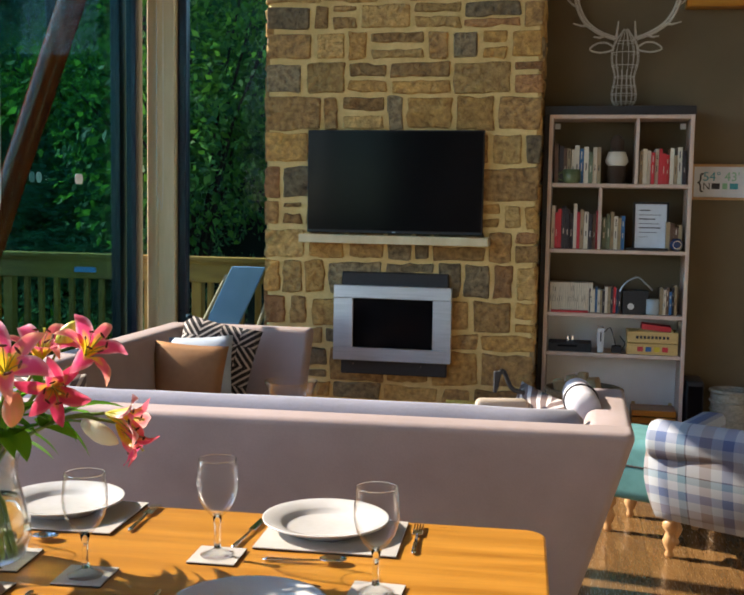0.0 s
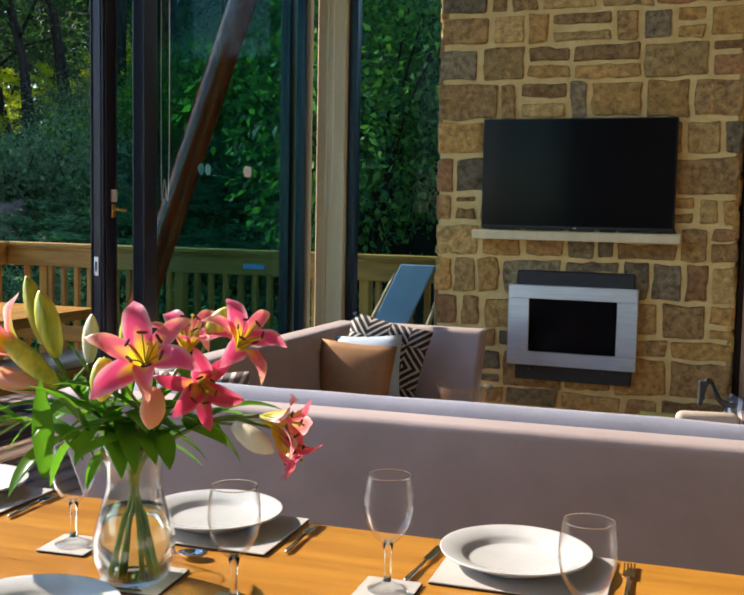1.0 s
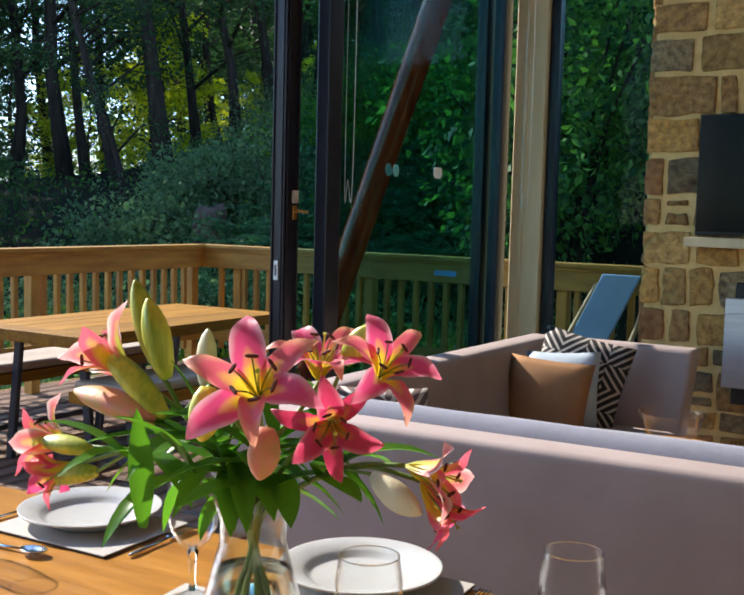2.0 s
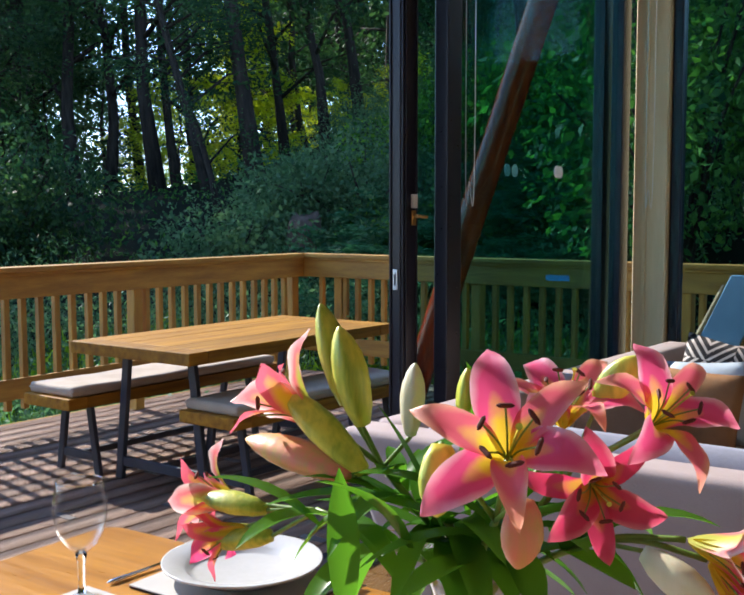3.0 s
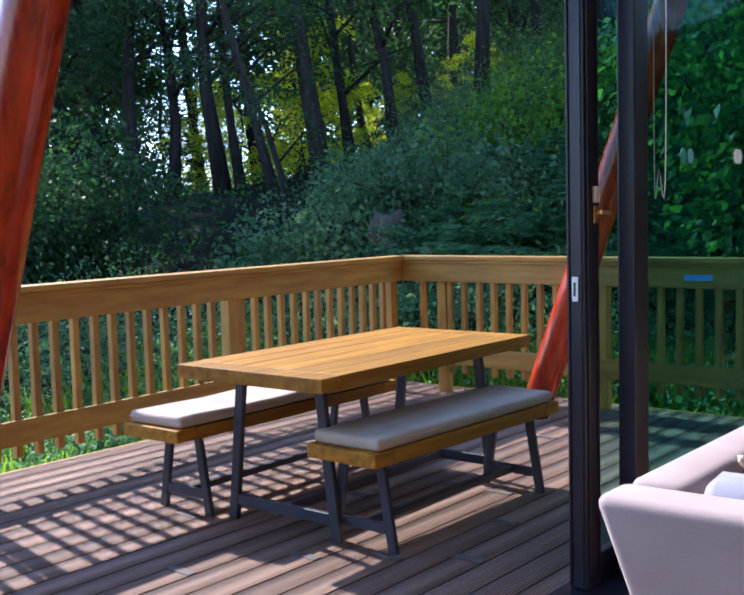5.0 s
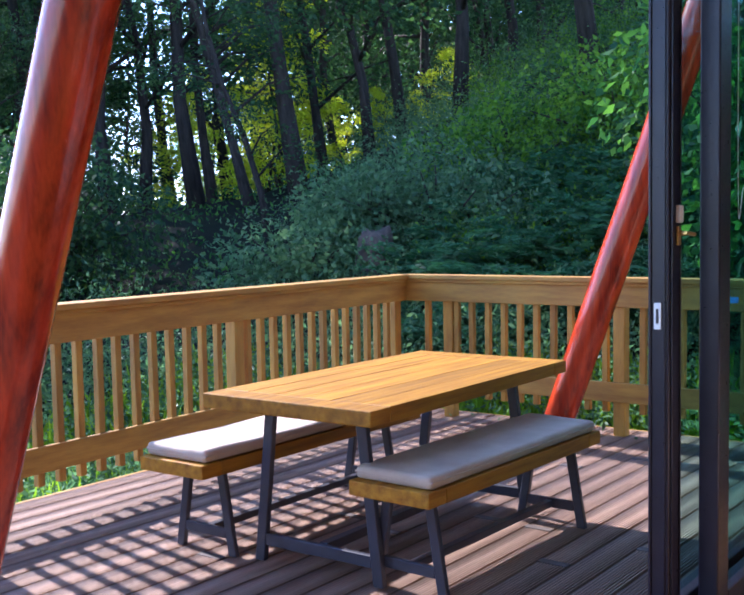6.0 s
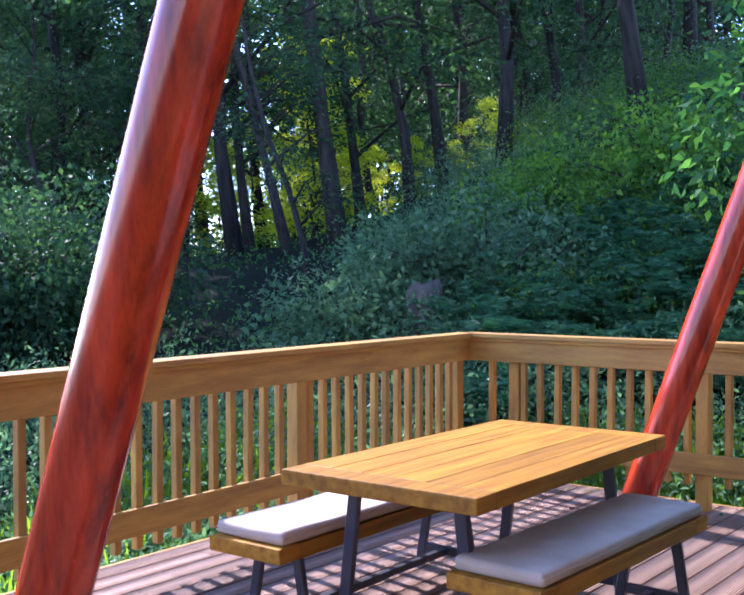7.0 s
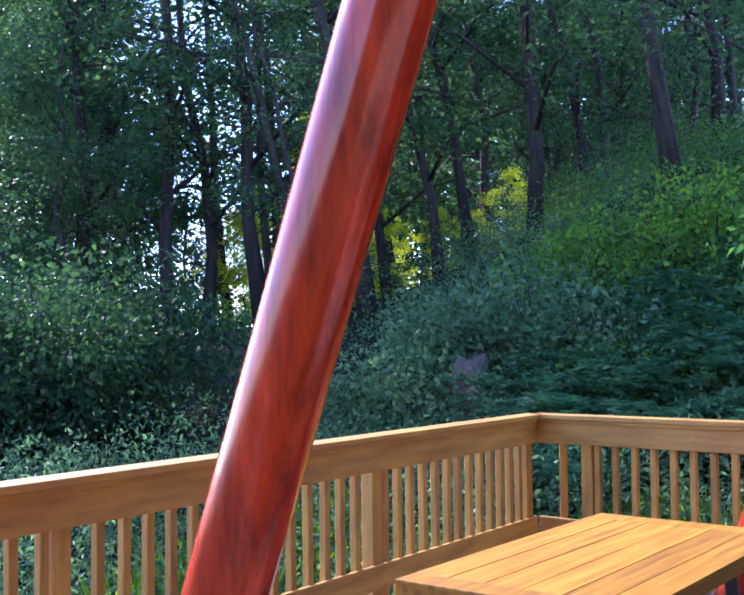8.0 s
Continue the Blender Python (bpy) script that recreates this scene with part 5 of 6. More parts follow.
def bolster(x0, x1, y, z, r, label):
    k = thing("bolster", ((x0 + x1) / 2, y, z), 3.1, label, "cushion", "sofa bolsters")
    h = (x1 - x0) / 2
    b = tube([(-h - 0.005, 0, 0), (-h, 0, 0), (-h + 0.03, 0, 0)] + [(-h + 0.03 + (2 * h - 0.06) * i / 12, 0, 0.004 * noise.noise((i * 0.9, y, 1))) for i in range(1, 12)] + [(h - 0.03, 0, 0), (h, 0, 0), (h + 0.005, 0, 0)], [0.02, r * 0.72, r] + [r] * 11 + [r, r * 0.72, 0.02], 18)
    for v in b.verts:
        v.co.z *= 1.5
    part("casing", b, BOLSTER, k, smooth=True)
    part("seam", tube([(-h + 0.01, 0, -0.02), (h - 0.01, 0, -0.02)], 0.004, 6), BOLSTER, k)


bolster(-2.205, 0.04, 3.545, 0.715, 0.075, "long grey velvet bolster along the sofa back")


def pillow(x, y, z, w, t, turn, tilt_x, roll, material, label):
    k = thing("cushion", (x, y, z), 0, label, "cushion", "sofa cushions")
    k.rotation_euler = (radians(tilt_x), radians(roll), radians(turn))
    part("casing", cushion(w, w, t), material, k, smooth=True)
    return k


pillow(-1.95, 5.41, 0.64, 0.44, 0.15, 8, -14, 12, MAZE, "black and white woven pattern cushion on the sofa")
pillow(-1.98, 5.27, 0.615, 0.36, 0.13, 5, -18, -4, SILK, "pale blue satin cushion on the sofa")
pillow(-2.00, 5.13, 0.575, 0.40, 0.12, 6, -20, 3, LEATHER, "tan suede cushion on the sofa")
pillow(-2.09, 3.86, 0.60, 0.40, 0.13, 60, -15, 5, STRIPE, "striped linen cushion on the sofa")
pillow(-0.12, 4.02, 0.605, 0.40, 0.13, -42, -20, 8, STRIPE, "striped linen cushion by the sofa arm")
pillow(-0.34, 4.12, 0.585, 0.34, 0.12, -10, -24, -6, surf("yellow_linen", (0.50, 0.33, 0.04), (0.64, 0.44, 0.08), 9, 0.9, 0.2), "yellow linen cushion on the sofa")
throw = thing("rolled_throw", (0.03, 3.98, 0.79), 95, "pale grey rolled blanket tied with dark cord on sofa", "blanket")
b = tube([(-0.2, 0, 0), (-0.19, 0, 0)] + [(-0.19 + 0.38 * i / 8, 0, 0) for i in range(1, 8)] + [(0.19, 0, 0), (0.2, 0, 0)], [0.025, 0.056] + [0.06] * 7 + [0.056, 0.025], 18)
part("blanket", b, surf("pale_blanket", (0.46, 0.44, 0.48), (0.58, 0.55, 0.58), 7, 0.9, 0.3), throw, smooth=True)
part("cord", tube([(0.0, 0.063 * math.cos(2 * math.pi * i / 20), 0.063 * math.sin(2 * math.pi * i / 20)) for i in range(21)], 0.004, 6), BLACKMAT, throw)
bag = thing("canvas_bag", (-0.27, 4.05, 0.44), 12, "white canvas bag with a black strap on the sofa", "bag")
part("pouch", hexa((-0.13, 0.13, -0.06, 0.06), (-0.10, 0.10, -0.03, 0.03), 0, 0.33, 0.02), CANVAS, bag, smooth=True)
part("strap", tube(arc([(-0.03, -0.02, 0.36), (-0.02, -0.05, 0.43), (0.0, -0.03, 0.44), (0.03, -0.05, 0.38), (0.08, -0.04, 0.36)], 6), 0.009, 6), BLACKMAT, bag)
part("buckle", block(-0.04, -0.02, -0.06, -0.035, 0.38, 0.445, 0.003), BLACKMAT, bag)
bowl = thing("glass_bowl", (-1.30, 4.68, 0.5525), 0, "clear glass bowl on a small side table", "bowl")
part("bowl", lathe([(0, 0), (0.05, 0), (0.10, 0.06), (0.125, 0.13), (0.121, 0.13), (0.096, 0.062), (0.048, 0.006), (0, 0.006)], 28), GLASS, bowl, smooth=True)
side = thing("side_table", (-1.30, 4.68, 0.008), 0, "small round oak side table before the sofa", "table")
part("tabletop", lathe([(0, 0.51), (0.2, 0.51), (0.215, 0.525), (0.2, 0.544), (0, 0.544)], 32), OAK, side)
for a in range(3):
    part("leg", tube([(0.17 * math.cos(a * 2.1), 0.17 * math.sin(a * 2.1), 0), (0.1 * math.cos(a * 2.1), 0.1 * math.sin(a * 2.1), 0.51)], 0.014, 8), OAK, side)

# ---- tartan armchair and teal footstool ----
turned = [(0, 0), (0.016, 0), (0.02, 0.015), (0.014, 0.03), (0.026, 0.055), (0.032, 0.075), (0.022, 0.1), (0.018, 0.11), (0.032, 0.13), (0.034, 0.15), (0.026, 0.17), (0, 0.17)]


def turned_leg(parent, x, y, s=1.0):
    part("leg", lathe([(r * s, z * s) for r, z in turned], 18), TURNED, parent, smooth=True, m=Matrix.Translation((x, y, 0)))


arm = thing("armchair", (0.36, 4.62, 0.008), -24, "tartan wool armchair with rolled back and turned legs", "armchair")
b = hexa((0.01, 0.77, 0.0, 0.10), (0.02, 0.76, -0.05, 0.08), 0.175, 0.54, 0.0)
bmesh.ops.subdivide_edges(b, edges=list(b.edges), cuts=7, use_grid_fill=True)
for v in b.verts:
    s, h = math.sin(math.pi * max(0.0, min(1.0, v.co.x / 0.78))), math.sin(math.pi * (v.co.z - 0.175) / 0.45)
    if v.co.y < 0.05:
        v.co.y -= 0.05 * h + 0.05 * s
    v.co.x += (v.co.x - 0.39) * 0.10 * h
part("back", b, TARTAN, arm, smooth=True)
b = tube([(-0.005, -0.06, 0.53), (0.0, -0.06, 0.53), (0.02, -0.06, 0.53), (0.76, -0.06, 0.53), (0.78, -0.06, 0.53), (0.785, -0.06, 0.53)], [0.03, 0.075, 0.085, 0.085, 0.075, 0.03], 20)
part("back_roll", b, TARTAN, arm, smooth=True)
part("seat", hexa((0.02, 0.76, 0.105, 0.75), (0.02, 0.76, 0.105, 0.75), 0.175, 0.40, 0.03), TARTAN, arm, smooth=True)
part("arm", block(0.0, 0.12, 0.105, 0.62, 0.405, 0.55, 0.04, 3), TARTAN, arm, smooth=True)
part("arm", block(0.66, 0.78, 0.105, 0.62, 0.405, 0.55, 0.04, 3), TARTAN, arm, smooth=True)
for x, y in ((0.07, 0.02), (0.71, 0.02), (0.07, 0.68), (0.71, 0.68)):
    turned_leg(arm, x, y)
foot = thing("footstool", (0.18, 5.02, 0.008), -24, "teal fabric footstool on turned legs beside the armchair", "footstool")
part("cushion", block(-0.02, 0.42, -0.15, 0.25, 0.175, 0.46, 0.05, 3), TEAL, foot, smooth=True)
part("piping", tube([(-0.02, -0.15, 0.34), (0.42, -0.15, 0.34), (0.42, 0.25, 0.34), (-0.02, 0.25, 0.34), (-0.02, -0.15, 0.34)], 0.005, 6), BLACKMAT, foot)
for x, y in ((0.04, -0.09), (0.36, -0.09), (0.04, 0.19), (0.36, 0.19)):
    turned_leg(foot, x, y)

# ---- dining table ----
TZ = 0.778
TURN = 3.2
table = thing("dining_table", (-1.105, 1.885, 0), TURN, "long oiled oak dining table laid for a meal", "table")
def rounded_slab(hx, hy, r, z0, z1, ease):
    """A slab with rounded corners and eased edges."""
    b = bmesh.new()
    rings = []
    for z, d in ((z0, ease), (z0 + ease, 0), (z1 - ease, 0), (z1 - ease * 0.3, ease * 0.3), (z1, ease)):
        ring = []
        for q, (cx, cy) in enumerate(((hx - r, hy - r), (r - hx, hy - r), (r - hx, r - hy), (hx - r, r - hy))):
            for k in range(9):
                a = math.pi / 2 * (q + k / 8)
                ring.append(b.verts.new((cx + (r - d) * math.cos(a), cy + (r - d) * math.sin(a), z)))
        rings.append(ring)
    for lower, upper in zip(rings, rings[1:]):
        for k in range(len(lower)):
            n = (k + 1) % len(lower)
            b.faces.new((lower[k], lower[n], upper[n], upper[k]))
    b.faces.new(rings[-1]), b.faces.new(rings[0][::-1])
    return b


b = rounded_slab(1.085, 0.47, 0.05, TZ - 0.04, TZ, 0.006)
part("tabletop", b, OAK, table)
for x in (-0.98, 0.98):
    for y in (-0.37, 0.37):
        part("leg", block(x - 0.04, x + 0.04, y - 0.04, y + 0.04, 0.008, TZ - 0.0405, 0.006), OAK, table)
for y in (-0.37, 0.37):
    part("apron", block(-0.935, 0.935, y - 0.012, y + 0.012, TZ - 0.13, TZ - 0.0405, 0.002), OAK, table)
for x in (-0.98, 0.98):
    part("apron", block(x - 0.012, x + 0.012, -0.325, 0.325, TZ - 0.13, TZ - 0.0405, 0.002), OAK, table)


def flat(name, x, y, w, d, t, label, category, group, turn=0.0):
    k = thing(name, (x, y, TZ + 0.0005), TURN + turn, label, category, group)
    part("cork_base", block(-w / 2, w / 2, -d / 2, d / 2, 0, t * 0.5, 0.001), DARKEDGE, k)
    part("face", block(-w / 2, w / 2, -d / 2, d / 2, t * 0.5 + 0.0003, t, 0.001), MATGREY, k)
    return k


plate0 = glass0 = fork0 = knife0 = spoon0 = None


def plate(x, y, z):
    global plate0
    if plate0 is None:
        plate0 = thing("plate", (x, y, z), 0, "white china dinner plate on a placemat", "plate", "dinner plates")
        part("dish", lathe([(0, 0.004), (0.078, 0.003), (0.085, 0.0), (0.09, 0.004), (0.102, 0.015), (0.14, 0.025), (0.141, 0.0285), (0.138, 0.0285), (0.1035, 0.0195), (0.097, 0.0155), (0.09, 0.009), (0.082, 0.0068), (0, 0.0068)], 64), CHINA, plate0, smooth=True)
    else:
        copy_thing(plate0, pose(x, y, z))


def wine_glass(x, y, z):
    global glass0
    if glass0 is None:
        glass0 = thing("wine_glass", (x, y, z), 0, "clear stemmed wine glass on a coaster", "wine glass", "wine glasses")
        part("foot", lathe([(0, 0.0), (0.034, 0.0), (0.035, 0.002), (0.02, 0.006), (0.008, 0.014), (0, 0.014)], 48), GLASS, glass0, smooth=True)
        part("stem", lathe([(0, 0.0142), (0.0075, 0.0142), (0.0055, 0.03), (0.006, 0.062), (0.010, 0.0808), (0, 0.0808)], 24), VGLASS, glass0, smooth=True)
        part("bowl", lathe([(0, 0.081), (0.011, 0.081), (0.026, 0.096), (0.038, 0.117), (0.0435, 0.142), (0.0428, 0.168), (0.0385, 0.198), (0.0378, 0.199), (0.0372, 0.198), (0.0413, 0.168), (0.042, 0.142), (0.0365, 0.118), (0.024, 0.098), (0.008, 0.086), (0, 0.085)], 48), GLASS, glass0, smooth=True)
        part("rim", tube([(0.0380 * math.cos(math.pi * i / 20), 0.0380 * math.sin(math.pi * i / 20), 0.1995) for i in range(41)], 0.0009, 6), VGLASS, glass0, smooth=True)
    else:
        copy_thing(glass0, pose(x, y, z))


def cutlery(kind, x, y, turn):
    global fork0, knife0, spoon0
    z = TZ + 0.002
    m = pose(x, y, z, 0, 0, turn)
    have = {"fork": fork0, "knife": knife0, "spoon": spoon0}[kind]
    if have:
        copy_thing(have, m)
        return
    k = thing(kind, label="polished steel table %s beside a plate" % kind, category=kind, group="cutlery")
    k.matrix_basis = m
    h = tube([(0, -0.10, 0.003), (0, -0.09, 0.004), (0, -0.03, 0.004), (0, 0.02, 0.007)], [0.003, 0.006, 0.0045, 0.003], 8)
    for v in h.verts:
        v.co.z = 0.002 + (v.co.z - 0.002) * 0.6
    part("handle", h, CHROME, k, smooth=True)
    if kind == "fork":
        part("neck", block(-0.011, 0.011, 0.018, 0.05, 0.003, 0.0055, 0.001), CHROME, k)
        for i in range(4):
            part("tine", block(-0.0105 + i * 0.0061, -0.0075 + i * 0.0061, 0.0505, 0.09, 0.0035, 0.0055, 0), CHROME, k)
        fork0 = k
    elif kind == "knife":
        part("blade", hexa((-0.008, 0.009, 0.02, 0.105), (-0.008, 0.007, 0.02, 0.10), 0.003, 0.005, 0.0005, 1), CHROME, k)
        knife0 = k
    else:
        b = lathe([(0, 0), (0.012, 0.002), (0.018, 0.006), (0.019, 0.008), (0.017, 0.008), (0.011, 0.004), (0, 0.002)], 20)
        b.transform(Matrix.Translation((0, 0.045, 0.002)) @ Matrix.Diagonal((1, 1.5, 1, 1)))
        part("bowl", b, CHROME, k, smooth=True)
        spoon0 = k


for i, (x, y) in enumerate(((-0.525, 2.275), (-1.155, 2.265), (-1.775, 2.225))):
    flat("placemat", x + 0.025, y - 0.022, 0.305, 0.235, 0.006, "pale grey rectangular placemat on the oak table", "placemat", "placemats")
    plate(x, y + 0.005, TZ + 0.0068)
    cutlery("fork", x + 0.205, y + 0.0, TURN + 2)
    cutlery("knife", x - 0.158, y - 0.06, TURN - 4)
    cutlery("spoon", x + 0.02, y - 0.195, TURN - 86)
for i, (x, y) in enumerate(((-0.53, 1.76), (-1.155, 1.70), (-1.80, 1.66))):
    flat("placemat", x, y, 0.305, 0.235, 0.006, "pale grey rectangular placemat on the oak table", "placemat", "placemats")
    plate(x, y, TZ + 0.0068)
    cutlery("fork", x - 0.20, y, TURN + 180)
    cutlery("knife", x + 0.20, y, TURN + 180)
    cutlery("spoon", x - 0.02, y + 0.175, TURN + 94)
for x, y, turn in ((-0.70, 2.065, 0), (-0.905, 1.895, 2), (-0.345, 1.945, -3), (-1.331, 2.04, 3), (-1.90, 1.985, -2)):
    flat("coaster", x, y, 0.10, 0.10, 0.005, "pale square coaster on the oak table", "coaster", "coasters", turn)
    wine_glass(x, y, TZ + 0.0058)
flat("coaster", -1.115, 1.94, 0.13, 0.13, 0.005, "pale square coaster under the vase", "coaster", "coasters", 4)

# ---- vase and lilies ----
VX, VY, VZ = -1.12, 1.93, TZ + 0.0058
vase = thing("vase", (VX, VY, VZ), 0, "clear glass waisted vase half full of water", "vase")
part("wall", lathe([(0, 0), (0.050, 0), (0.060, 0.01), (0.071, 0.045), (0.070, 0.08), (0.058, 0.125), (0.047, 0.165), (0.048, 0.20), (0.063, 0.252), (0.0615, 0.2525), (0.0458, 0.20), (0.0448, 0.165), (0.0555, 0.125), (0.0672, 0.08), (0.0682, 0.045), (0.0575, 0.013), (0.047, 0.008), (0, 0.008)], 56), VASEGLASS, vase, smooth=True)
part("water", lathe([(0, 0.0085), (0.0465, 0.0085), (0.057, 0.0135), (0.0677, 0.045), (0.0667, 0.08), (0.055, 0.125), (0, 0.125)], 48), WATER, vase, smooth=True)
part("rim", tube([(0.0623 * math.cos(math.pi * i / 20), 0.0623 * math.sin(math.pi * i / 20), 0.2533) for i in range(41)], 0.0012, 6), VGLASS, vase, smooth=True)


def petal_mesh(name, length, width, curl, cup, start):
    """One petal: rises along z, opens outwards along y and curls back at the tip."""
    b = bmesh.new()
    n, m = 14, 7
    g, ang, y, z = [], start, 0.0, 0.0
    for i in range(n + 1):
        s = i / n
        w = width * (0.30 + 0.70 * math.sin(math.pi * min(1.0, 1.02 * s)) ** 1.2 if s < 0.5 else math.cos(math.pi * (s - 0.5)) ** 0.9)
        row = []
        for j in range(m):
            f = j / (m - 1) * 2 - 1
            ruffle = 0.0045 * math.sin(15 * s + 3 * f) * abs(f) ** 2 * (1 - s * 0.5)
            row.append(b.verts.new((w * f / 2, y, z + cup * w * abs(f) ** 1.6 * (1 - 0.9 * s) - 0.0022 * math.exp(-18 * f * f) * (1 - s) + ruffle)))
        g.append(row)
        y += length / n * math.sin(ang)
        z += length / n * math.cos(ang)
        ang += curl / n * (0.4 + 1.4 * s)
    for i in range(n):
        for j in range(m - 1):
            b.faces.new((g[i][j], g[i][j + 1], g[i + 1][j + 1], g[i + 1][j]))
    for f in b.faces:
        f.smooth = True
    me = bpy.data.meshes.new(name)
    bmesh.ops.remove_doubles(b, verts=b.verts, dist=0.0002)
    b.to_mesh(me), b.free()
    return me


OPEN = [petal_mesh("petal", 0.138, w, 2.1, 0.34, 0.32) for w in (0.050, 0.036)]
HALF = [petal_mesh("petal", 0.128, w, 1.5, 0.4, 0.12) for w in (0.052, 0.038)]


def coloured(meshes, material):
    out = []
    for i, me in enumerate(meshes):
        c = me.copy()
        c.materials.append(PETALCREAM if i and material is not PETALDEEP else material)
        out.append(c)
    return out


SETS = {("open", "pink"): coloured(OPEN, PETAL), ("open", "deep"): coloured(OPEN, PETALDEEP), ("half", "pale"): coloured(HALF, PETALPALE), ("half", "pink"): coloured(HALF, PETAL), ("open", "pale"): coloured(OPEN, PETALPALE)}


def facing(p, d, spin=0.0, s=1.0):
    return Matrix.Translation(p) @ Vector(d).to_track_quat("Z", "Y").to_matrix().to_4x4() @ Matrix.Rotation(radians(spin), 4, "Z") @ Matrix.Scale(s, 4)


def lily_head(parent, p, d, spin, s, form, colour):
    m = facing(p, d, spin, s)
    pair = SETS[(form, colour)]
    for k in range(6):
        tiltm = Matrix.Rotation(radians(60 * k), 4, "Z") @ Matrix.Rotation(radians(random.uniform(-13, 11)), 4, "X") @ Matrix.Rotation(radians(random.uniform(-8, 8)), 4, "Y") @ Matrix.Translation((0, 0.004, 0.001 * (k % 2)))
        link("petal", pair[k % 2], None, parent, m=m @ tiltm)
    for k in range(6):
        a = radians(60 * k + 30)
        f = tube(arc([(0, 0, 0), (0.012 * math.cos(a), 0.012 * math.sin(a), 0.045), (0.03 * math.cos(a), 0.03 * math.sin(a), 0.078)], 4), 0.0012, 5)
        f.transform(m)
        part("filament", f, STEMMAT, parent)
        q = Vector((0.03 * math.cos(a), 0.03 * math.sin(a), 0.08))
        t = Vector((-math.sin(a), math.cos(a), 0.35)) * 0.009
        f = tube([q - t, q - t * 0.6, q + t * 0.6, q + t], [0.001, 0.0028, 0.0028, 0.001], 7)
        f.transform(m)
        part("anther", f, ANTHER, parent)
    f = tube([(0, 0, 0), (0.004, 0, 0.05), (0.008, 0, 0.094), (0.008, 0, 0.1)], [0.002, 0.0016, 0.0016, 0.004], 6)
    f.transform(m)
    part("pistil", f, BUDMAT, parent)


def bud(parent, base, tip, r, material):
    base, tip = Vector(base), Vector(tip)
    ln = (tip - base).length
    b = lathe([(0, 0), (r * 0.45, 0.02 * ln), (r * 0.8, 0.2 * ln), (r * 0.97, 0.42 * ln), (r, 0.55 * ln), (r * 0.88, 0.72 * ln), (r * 0.6, 0.87 * ln), (r * 0.3, 0.96 * ln), (r * 0.1, ln), (0, ln * 1.005)], 24)
    for v in b.verts:
        a = math.atan2(v.co.y, v.co.x)
        f = 1 + 0.11 * math.cos(3 * a) + 0.03 * math.cos(6 * a)
        v.co.x *= f
        v.co.y *= f
    b.transform(facing(base, tip - base))
    part("bud", b, material, parent, smooth=True)


def lily_leaf(parent, base, d, length, width, droop):
    b = bmesh.new()
    n, rows_ = 8, []
    d = Vector(d).normalized()
    side_v = d.cross(Vector((0, 0, 1))).normalized()
    p = Vector(base)
    for i in range(n + 1):
        s = i / n
        w = width * math.sin(math.pi * (0.08 + 0.92 * s)) ** 0.8 if i < n else 0.0004
        up = side_v.cross(d).normalized()
        rows_.append([b.verts.new(p - side_v * w / 2 + up * w * 0.16), b.verts.new(p), b.verts.new(p + side_v * w / 2 + up * w * 0.16)])
        p = p + d * (length / n)
        d = (d + Vector((0, 0, -droop / n))).normalized()
    for i in range(n):
        for j in range(2):
            b.faces.new((rows_[i][j], rows_[i][j + 1], rows_[i + 1][j + 1], rows_[i + 1][j]))
    part("leaf", b, LILYLEAF, parent, smooth=True)


def lily(stem, heads, buds, leaves, label, foot):
    """One cut stem standing in the vase, with its flowers, buds and leaves."""
    t = thing("lily", label=label, category="flower", group="lilies in the vase")
    foot = Vector(foot)
    neck = Vector((VX, VY, VZ + 0.2)) + Vector((-foot.x, -foot.y, 0)) * 0.35
    fork_pt = Vector(stem)
    pts = arc([Vector((VX, VY, VZ + 0.014)) + foot, neck, neck.lerp(fork_pt, 0.5) + Vector((0, 0, 0.01)), fork_pt], 6)
    part("stem", tube(pts, [0.0042] * len(pts), 8), STEMMAT, t, smooth=True)
    for p, d, spin, s, form, colour in heads:
        e = Vector(p) - Vector(d).normalized() * 0.004
        q = arc([fork_pt, fork_pt.lerp(e, 0.5) - Vector(d).normalized() * 0.012, e], 5)
        part("stalk", tube(q, [0.0034] * len(q), 7), STEMMAT, t, smooth=True)
        lily_head(t, p, d, spin, s, form, colour)
    for base, tip, r, material in buds:
        q = arc([fork_pt, fork_pt.lerp(Vector(base), 0.6), Vector(base)], 4)
        part("stalk", tube(q, [0.0028] * len(q), 6), STEMMAT, t, smooth=True)
        bud(t, base, tip, r, material)
    for k in range(int(leaves * 1.05)):
        f = random.uniform(0.45, 1.0)
        i = int(f * (len(pts) - 1))
        a = random.uniform(0, 6.28)
        out = Vector((math.cos(a), math.sin(a) * 0.8, random.uniform(-0.2, 0.85)))
        if pts[i].z < VZ + 0.235:
            i = len(pts) - 4
        lily_leaf(t, pts[i], out, random.uniform(0.10, 0.18), random.uniform(0.022, 0.040), random.uniform(0.3, 1.8))
    return t


